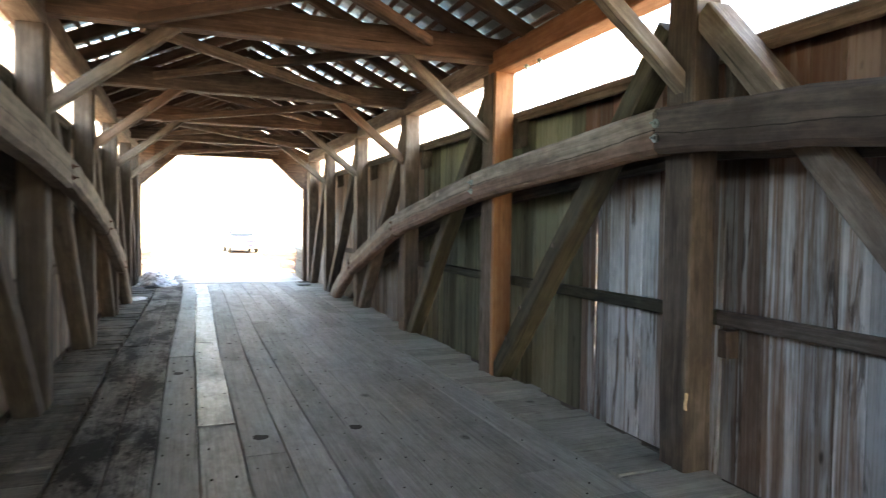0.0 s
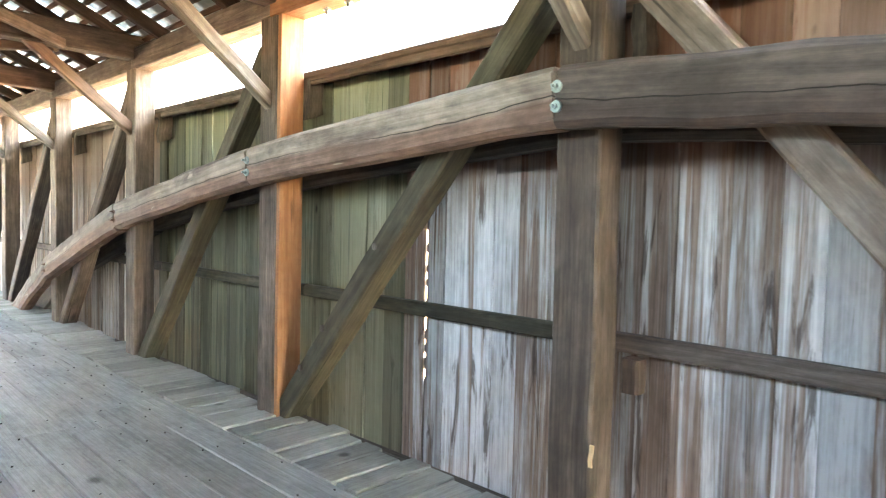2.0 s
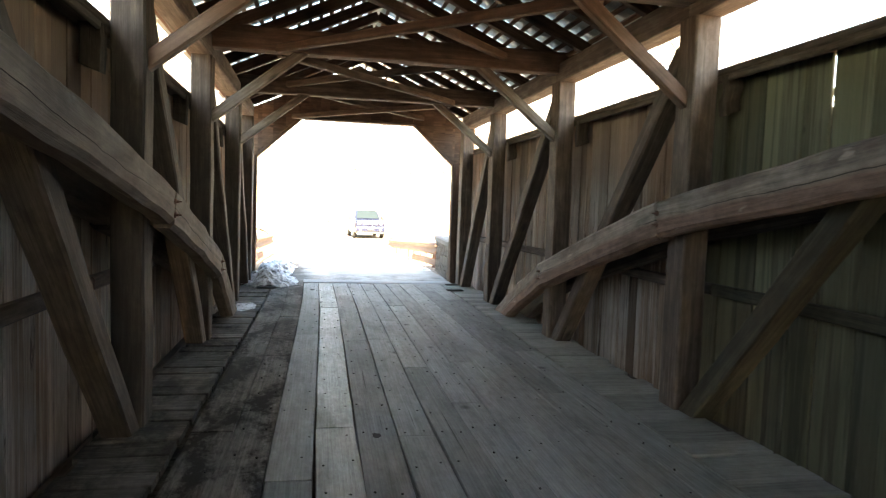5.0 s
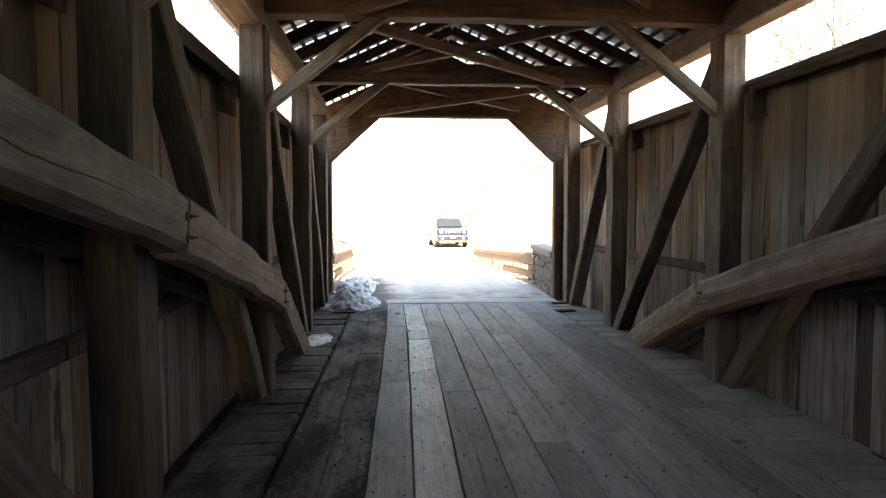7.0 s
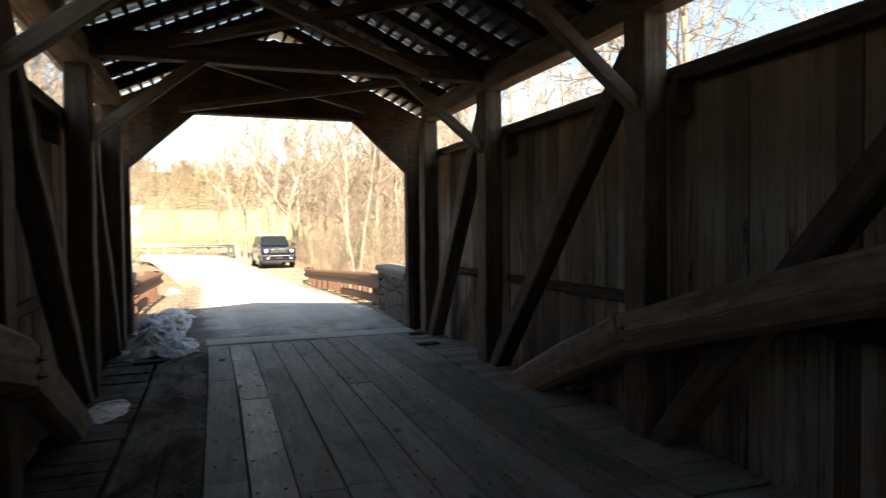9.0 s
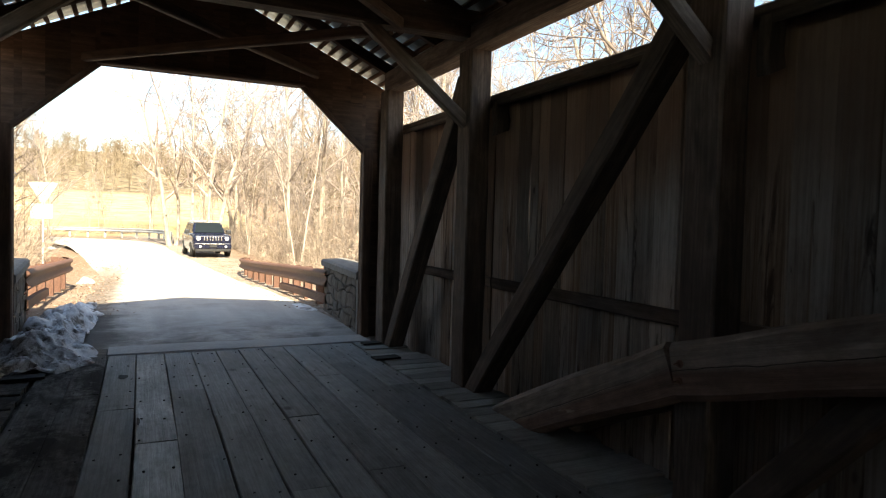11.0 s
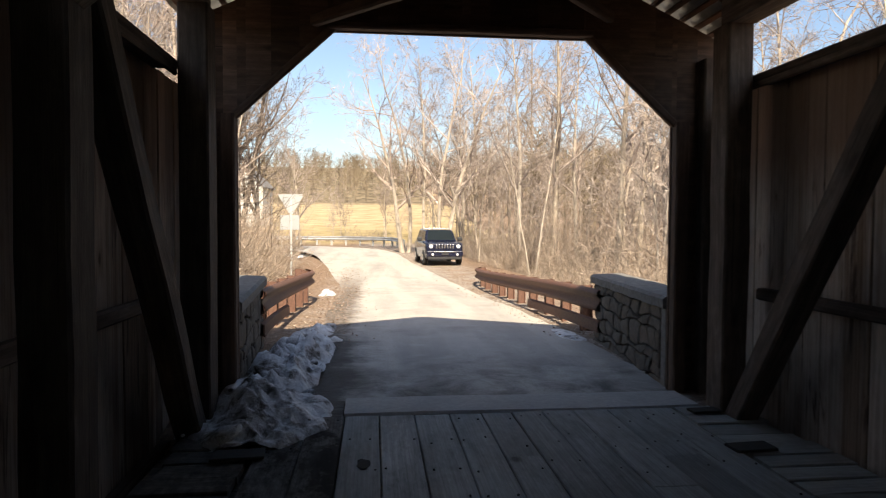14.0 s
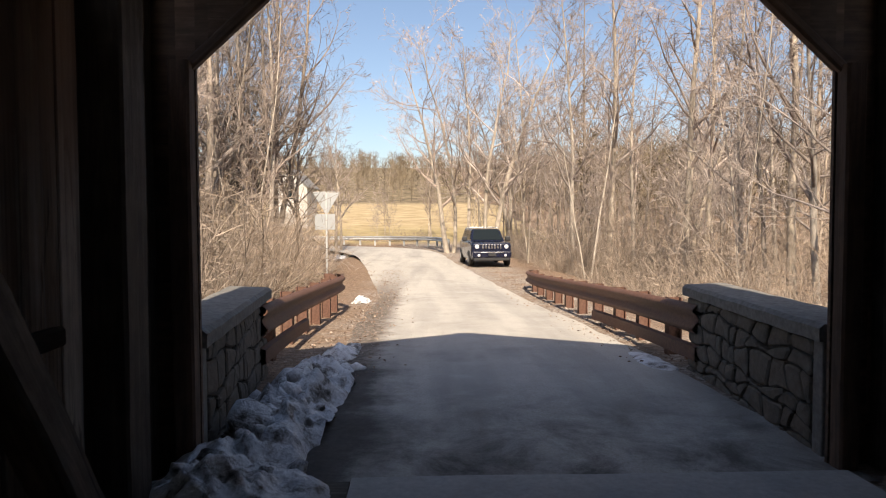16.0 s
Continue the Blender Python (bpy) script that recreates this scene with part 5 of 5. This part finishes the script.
def grow_tree(seed, height, radius, forks, limbs=22, reach=0.30, rise=0.9, start=0.25, lean=0.05, wander=0.03, twigs=5):
    """Vertices and faces of the trunk, and of the limbs and twigs. reach: limb length by height; rise: how far limbs stand off the trunk, in radians."""
    rg = random.Random(seed)
    tv, tf, cv, cf = [], [], [], []

    def shoot(p, d, ln, r, level, v, f):
        seg = (10, 6, 4, 2, 1)[level]
        pts, radii = [p.copy()], [r * (1.3 if level == 0 else 1)]
        q, dd = p.copy(), d.copy()
        wob = (wander, 0.11, 0.17, 0.22, 0.0)[level]
        for i in range(seg):
            dd = (dd + Vector((rg.gauss(0, wob), rg.gauss(0, wob), rg.gauss(0, wob) + (0.02, 0.09, 0.05, 0.0, 0.0)[level]))).normalized()
            q = q + dd * ln / seg
            pts.append(q.copy())
            radii.append(max(r * (1 - (0.86, 0.84, 0.8, 0.6, 0.5)[level] * (i + 1) / seg), (0.012, 0.009, 0.008, 0.007, 0.005)[level]))
        if level >= 3:
            ribbon(v, f, pts, radii, rg.uniform(0, 3.14))
        else:
            tube(v, f, pts, radii, (8, 5, 3)[level])
        if level == 4:
            return
        n = (limbs, 8, twigs, 3)[level]
        for j in range(n):
            lo = (start, 0.18, 0.15, 0.2)[level]
            u = lo + (1 - lo) * (j + rg.random()) / n
            x = min(u * seg, seg - 0.001)
            i = int(x)
            at = pts[i].lerp(pts[i + 1], x - i)
            here = radii[i] * (1 - (x - i)) + radii[i + 1] * (x - i)
            axis = (pts[i + 1] - pts[i]).normalized()
            side = axis.cross(Vector((rg.gauss(0, 1), rg.gauss(0, 1), rg.gauss(0, 1)))).normalized()
            ang = rg.uniform(0.65, 1.15) * (rise if level == 0 else 0.8)
            nd = (axis * math.cos(ang) + side * math.sin(ang)).normalized()
            nl = ln * (reach, 0.42, 0.5, 0.6)[level] * (1.2 - 0.65 * u) * rg.uniform(0.55, 1.3)
            nr = min(here * rg.uniform(0.45, 0.7), (radius * 0.55, 0.04, 0.02, 0.011)[level])
            shoot(at, nd, nl, nr, level + 1, cv, cf)

    turn = rg.uniform(0, 6.28)
    for k in range(forks):
        a = turn + 6.283 * k / forks + rg.uniform(-0.4, 0.4)
        tip = lean * rg.uniform(0.7, 1.4)
        d = Vector((math.cos(a) * tip, math.sin(a) * tip, 1)).normalized()
        off = radius * 0.8 if forks > 1 else 0.0
        shoot(Vector((off * math.cos(a), off * math.sin(a), -0.4)), d, height * rg.uniform(0.82, 1), radius * (1 if k == 0 else rg.uniform(0.65, 0.9)), 0, tv, tf)
    return tv, tf, cv, cf


def raw_mesh(name, verts, faces, mat, smooth_it=True):
    me = bpy.data.meshes.new(name)
    me.from_pydata([tuple(v) for v in verts], [], faces)
    me.materials.append(mat)
    if smooth_it:
        for p in me.polygons:
            p.use_smooth = True
    return me


def make_tree(spec, bark, label):
    tv, tf, cv, cf = grow_tree(*spec)
    top = root("tree", label, "tree", "", "bare trees by the road")
    for n, v, f, m in (("trunk", tv, tf, bark), ("crown", cv, cf, M_TWIG)):
        ob = new(n, raw_mesh(n, v, f, m))
        ob.parent = top
    return top


TREES = [
    make_tree((1, 16.0, 0.13, 1, 22, 0.24, 0.85, 0.30, 0.03, 0.03), M_BARK, "tall bare deciduous tree with pale bark"),
    make_tree((2, 13.5, 0.15, 2, 15, 0.36, 1.0, 0.22, 0.14, 0.06), M_BARK, "bare twin-stemmed tree with pale leaning trunks"),
    make_tree((3, 17.0, 0.105, 1, 30, 0.14, 1.35, 0.16, 0.01, 0.012, 4), M_BARK_DARK, "tall straight bare tree with short side limbs"),
    make_tree((4, 17.0, 0.21, 4, 12, 0.27, 0.75, 0.22, 0.13, 0.04), M_BARK_DARK, "large old bare tree with several heavy stems"),
    make_tree((5, 8.5, 0.042, 2, 14, 0.26, 0.8, 0.15, 0.08, 0.04, 3), M_BARK, "slender bare sapling with pale bark"),
    make_tree((6, 13.0, 0.085, 1, 18, 0.22, 0.9, 0.30, 0.05, 0.045), M_BARK_DARK, "thin bare woodland tree with grey-brown bark"),
]
fixed = [(3, -8.6, 44.0, 1.0, 215), (0, -10.5, 47.0, 1.1, 61), (1, -7.4, 51.0, 0.95, 310), (3, -12.0, 50.0, 1.0, 130), (0, -9.2, 36.0, 1.1, 18), (2, -11.5, 38.0, 1.0, 75), (0, -7.1, 42.5, 1.05, 163),
         (1, -13.0, 43.0, 1.1, 281), (0, -14.5, 53.0, 1.0, 24), (4, -6.6, 36.5, 1.2, 111), (4, -8.0, 33.0, 1.2, 171), (1, 1.2, 54.5, 1.15, 185), (1, 3.2, 50.5, 1.15, 40), (0, 2.2, 52.0, 0.9, 120), (2, 7.9, 48.0, 1.0, 10), (0, 8.2, 36.0, 1.1, 200), (0, 9.4, 31.5, 1.0, 80), (3, -7.9, 46.0, 1.05, 15),
         (1, -6.4, 60.0, 0.85, 150), (3, -9.6, 41.0, 1.0, 250), (2, 11.3, 33.5, 0.9, 44), (0, 6.2, 43.0, 0.95, 77), (1, 5.2, 56.0, 1.0, 260),
         (4, 4.6, 46.0, 1.0, 33), (4, 5.5, 38.0, 1.1, 97), (0, 10.8, 40.0, 1.0, 141), (4, 7.2, 30.0, 1.0, 190), (4, 0.2, 78.0, 1.0, 12), (4, -4.2, 80.0, 0.9, 222), (0, 4.0, 64.0, 0.8, 20), (1, 8.6, 27.0, 0.8, 66)]
for i in (1, 4, 6, 9, 10, 12, 13, 14):
    fixed.append(((4, 0, 4, 1)[i % 4], -9.5 + i * 1.05 + 0.5 * math.sin(i * 5.1), 75.0 + 4 * math.sin(i * 2.3), 0.5 + 0.12 * math.sin(i * 3.7), i * 47))
fixed += [(0, 8.6, 19.2, 1.0, 15), (1, 10.2, 22.5, 1.0, 140), (0, 9.4, 14.5, 1.1, 250), (4, 7.6, 21.0, 1.1, 75), (1, 12.0, 17.5, 1.0, 20), (0, -9.4, 20.0, 1.0, 100), (1, -8.8, 24.0, 0.9, 310)]
used = set()
rg = random.Random(77)
spots = list(fixed)
while len(spots) < 165:
    x, y = rg.uniform(-34, 36), rg.uniform(-8, 80)
    if y < 24 and abs(x) < 7.5 or y >= 24 and -6.2 - max(0, y - 50) * 0.9 < x < 4.8:
        continue
    if -40 < x < -4 and y > 46 or x > 5 and y < 18 and rg.random() < 0.6:
        continue
    if abs(x - 0.3) < max(0.62 * (y - 12), 0) or rg.random() < 0.35:
        spots.append((rg.choice((0, 1, 2, 4, 4, 5, 5, 5)), x, y, rg.uniform(0.7, 1.1), rg.uniform(0, 360)))
for k, x, y, sc, rot in spots:
    m = pose(x, y, ground_z(x, y), 0, 0, rot) @ Matrix.Scale(1, 4)
    if k not in used:
        used.add(k)
        t = TREES[k]
        t.matrix_basis = m
    else:
        t = copy_thing(TREES[k], m)
    t.scale = (sc, sc, sc)

# ---- brush beside the road ----
def bush(seed, n, r, h, lean, twigs, label):
    """Leafless brush: crooked stems that fork into short twigs on all sides."""
    rg = random.Random(seed)
    v, f = [], []
    for _ in range(n):
        a = rg.uniform(0, 6.283)
        q = r * math.sqrt(rg.random())
        p = Vector((q * math.cos(a), q * math.sin(a), -0.3))
        d = Vector((math.cos(a) * rg.uniform(0, lean) + rg.gauss(0, lean * 0.5), math.sin(a) * rg.uniform(0, lean) + rg.gauss(0, lean * 0.5), 1.0)).normalized()
        ln = h * rg.choice((0.35, 0.5, 0.6, 0.75, 0.9, 1.15)) * rg.uniform(0.85, 1.1)
        pts = [p]
        for i in range(3):
            d = (d + Vector((rg.gauss(0, 0.22), rg.gauss(0, 0.22), rg.uniform(-0.1, 0.15)))).normalized()
            pts.append(pts[-1] + d * ln / 3)
        w = rg.uniform(0.004, 0.008) * (h / 2) ** 0.4
        tube(v, f, pts, [w * 1.3, w, w * 0.8, w * 0.4], 3)
        for _k in range(twigs):
            i = rg.choice((0, 1, 1, 2, 2))
            o = pts[i].lerp(pts[i + 1], rg.random())
            dd = (d * 0.5 + Vector((rg.gauss(0, 0.7), rg.gauss(0, 0.7), rg.gauss(0.2, 0.5)))).normalized()
            e = o + dd * min(ln, 2.2) * rg.uniform(0.08, 0.22)
            ribbon(v, f, [o, e], [w * 0.7, w * 0.5], rg.uniform(0, 3.14))
            for _j in range(2):
                o2 = o.lerp(e, rg.uniform(0.3, 1.0))
                dd2 = (dd + Vector((rg.gauss(0, 0.8), rg.gauss(0, 0.8), rg.gauss(0, 0.6)))).normalized()
                ribbon(v, f, [o2, o2 + dd2 * rg.uniform(0.08, 0.26)], [w * 0.5, w * 0.35], rg.uniform(0, 3.14))
    top = root("bush", label, "bush", "", "brush beside the road")
    ob = new("thicket", raw_mesh("thicket", v, f, M_BRUSH, False))
    ob.parent = top
    return top


BUSH = [bush(31, 90, 1.0, 1.7, 0.5, 7, "dense leafless tan brush thicket"), bush(32, 90, 1.1, 2.6, 0.45, 8, "tall dense leafless tan brush thicket"),
        bush(33, 100, 1.0, 1.1, 0.6, 6, "low leafless tan brush thicket"), bush(34, 26, 1.6, 4.2, 0.16, 12, "thicket of thin upright leafless saplings")]
rg = random.Random(8)
spots = []
for _ in range(80):
    y = rg.uniform(22.5, 62)
    spots.append((rg.choice((0, 1, 2, 2)), rg.uniform(3.6, 8.5), y))
for _ in range(22):
    spots.append((3, rg.uniform(6.0, 9.5), rg.uniform(30, 62)))
for _ in range(50):
    y = rg.uniform(22, 60)
    spots.append((rg.choice((1, 1, 3)), 8 + rg.random() * (0.45 * y), y))
for _ in range(60):
    spots.append((rg.choice((0, 1, 1, 2)), -rg.uniform(4.5, 8.5), rg.uniform(23, 41)))
for _ in range(30):
    spots.append((rg.choice((1, 3)), -rg.uniform(7.5, 16), rg.uniform(26, 44)))
for _ in range(14):
    spots.append((1, -rg.uniform(8.5, 15), rg.uniform(45, 58)))
for i in range(26):
    spots.append((rg.randrange(3), -13 + i * 0.62, 73.5 + rg.uniform(-1.0, 2.5)))
for i in range(30):
    spots.append(((1, 1, 0)[i % 3], -5.7 - 0.35 * (i % 9) - rg.uniform(0, 0.5), 29.0 + i * 0.46))
for i in range(9):
    spots.append((1, -5.7 - 0.28 * (i % 4), 39.8 + 0.5 * i))
seen = set()
for k, x, y in spots:
    if 0 < x < 4.9 and 33 < y < 49:
        x += 1.4
    if x < 0 and abs(y - 36) < 2.5 and x > -5.4:
        x -= 1.6
    sc = rg.uniform(0.75, 1.25) * (0.5 if -5.6 < x < 0 and y < 34 else 1.25 if -9.5 < x < 0 and y < 36 else 1.0) * (0.55 if 0 < x < 5.2 else 1.0) * (0.45 if y > 68 else 1.0)
    m = pose(x, y, ground_z(x, y), 0, 0, rg.uniform(0, 360))
    if k not in seen:
        seen.add(k)
        b = BUSH[k]
        b.matrix_basis = m
    else:
        b = copy_thing(BUSH[k], m)
    b.scale = (sc, sc, sc)

# ---- far woods on the hill and behind the field ----
def far_tree(rg):
    v, f = [], []
    h = rg.uniform(6, 9.5)
    tube(v, f, [Vector((0, 0, -1)), Vector((rg.gauss(0, 0.3), rg.gauss(0, 0.3), h * 0.55)), Vector((rg.gauss(0, 0.6), rg.gauss(0, 0.6), h))], [0.13, 0.09, 0.03], 3)
    for _ in range(24):
        z = rg.uniform(0.25, 0.95) * h
        a = rg.uniform(0, 6.283)
        ln = rg.uniform(1.0, 2.6)
        p = Vector((0, 0, z))
        q = p + Vector((math.cos(a) * ln * 0.6, math.sin(a) * ln * 0.6, ln * rg.uniform(0.4, 0.9)))
        ribbon(v, f, [p, q], [0.06, 0.03], rg.uniform(0, 3.14))
        for _k in range(3):
            o = p.lerp(q, rg.uniform(0.4, 1.0))
            ribbon(v, f, [o, o + Vector((rg.gauss(0, 0.5), rg.gauss(0, 0.5), rg.uniform(0.3, 1.3)))], [0.045, 0.02], rg.uniform(0, 3.14))
    return np.array([tuple(p) for p in v]), f


rg = random.Random(4)
proto = [far_tree(rg) for _ in range(6)]
av, af, count = [], [], 0
for i in range(1150):
    if 700 <= i < 760:
        x, y = rg.uniform(11, 60), rg.uniform(66, 172)
        x += (y - 66) * 0.06
    elif i < 760:
        y = rg.uniform(172, 330)
        x = rg.uniform(-150, 120)
    else:
        y = rg.uniform(80, 170)
        x = rg.choice((-1, 1, 1)) * rg.uniform(13, 90)
        y = rg.uniform(62, 170)
        if x < 0:
            x -= 26
    pv, pf = proto[rg.randrange(6)]
    a, sc = rg.uniform(0, 6.283), rg.uniform(0.8, 1.25)
    rot = np.array([[math.cos(a), -math.sin(a), 0], [math.sin(a), math.cos(a), 0], [0, 0, 1]]) * sc
    av.append(pv @ rot.T + np.array([x, y, ground_z(x, y)]))
    af += [tuple(q + count for q in face) for face in pf]
    count += len(pv)
me = raw_mesh("far_woods", np.concatenate(av), af, M_FAR, False)
tagged(new("far_woods", me), "bare brown woodland on the far hillside", "woods", "", "stuff")


# ---- fallen leaves and stones on the shoulders ----
def litter_material():
    k = Nodes("fallen_leaves")
    rnd = k.n("NewGeometry").outputs["Random Per Island"]
    col = k.ramp(rnd, [(0.0, (0.11, 0.07, 0.052)), (0.3, (0.22, 0.145, 0.105)), (0.6, (0.31, 0.235, 0.18)), (1.0, (0.42, 0.36, 0.30))])
    grain = k.noise(k.coords((1, 1, 1), None, "World"), 60, 3, 0.6)
    return k.done(col, 0.9, grain, 0.3, 0.004, spec=0.15)


rg = random.Random(19)
lv, lf = [], []
for _ in range(9000):
    pick = rg.random()
    if pick < 0.34:
        x, y = -1.62 + rg.gauss(0, 0.30), rg.uniform(21.0, 40.0)
    elif pick < 0.62:
        x, y = 2.3 + rg.gauss(0, 0.35), rg.uniform(21.5, 46.0)
    elif pick < 0.90:
        x, y = -rg.uniform(2.4, 6.0), rg.uniform(21.5, 40.0)
    else:
        x, y = rg.uniform(2.6, 5.0), rg.uniform(21.5, 40.0)
    g = max(ground_z(x, y), road_level(y) if -1.6 < x < 2.1 else -9) + rg.uniform(0.012, 0.03)
    size = rg.choice((0.007, 0.009, 0.012, 0.016, 0.028)) * rg.uniform(0.7, 1.2)
    rot = Euler((rg.gauss(0, 0.5), rg.gauss(0, 0.5), rg.uniform(0, 6.28))).to_matrix()
    n0 = len(lv)
    for u, v, w in ((-1, 0, 0), (0, -0.6, 0.15), (1, 0, 0.05), (0, 0.6, 0.25), (0, 0, -0.12)):
        lv.append(Vector((x, y, g)) + rot @ Vector((u, v, w)) * size)
    lf += [(n0, n0 + 1, n0 + 4), (n0 + 1, n0 + 2, n0 + 4), (n0 + 2, n0 + 3, n0 + 4), (n0 + 3, n0, n0 + 4)]
tagged(new("leaf_litter", raw_mesh("leaf_litter", lv, lf, litter_material(), False)), "brown fallen leaves and crumbs scattered on the road shoulders", "leaf litter", "", "stuff")


# ---- house beyond the brush ----
HX, HY = -16.1, 92.0
house = root("house", "pale gabled house half hidden by trees", "house", "", "", pose(HX, HY, ground_z(HX, HY) + 1.6, 0, 0, -8))
bm = bmesh.new()
prof = [(-2.6, -2.5), (2.6, -2.5), (2.6, 4.5), (0, 7.0), (-2.6, 4.5)]
rows = [[bm.verts.new((x, y, z - 0.3)) for x, z in prof] for y in (0, 5)]
for i in range(5):
    bm.faces.new((rows[0][i], rows[0][(i + 1) % 5], rows[1][(i + 1) % 5], rows[1][i]))
bm.faces.new(rows[0]), bm.faces.new(rows[1])
bmesh.ops.recalc_face_normals(bm, faces=bm.faces)
part("wall", bm, M_HOUSE, house)
for s in (-1, 1):
    bm = bmesh.new()
    q = [(0, 7.12), (s * 2.95, 4.3), (s * 2.95, 4.14), (0, 6.94)]
    rows = [[bm.verts.new((x, y, z - 0.25)) for x, z in q] for y in (-0.3, 5.3)]
    for i in range(4):
        bm.faces.new((rows[0][i], rows[0][(i + 1) % 4], rows[1][(i + 1) % 4], rows[1][i]))
    bm.faces.new(rows[0]), bm.faces.new(rows[1])
    bmesh.ops.recalc_face_normals(bm, faces=bm.faces)
    part("roof", bm, M_SHINGLE, house)
part("window", box_bm(-0.4, 0.4, -0.04, 0.03, 2.3, 3.5, 0.01), M_GLASS_DARK, house)
house.scale = (0.8, 0.8, 0.8)
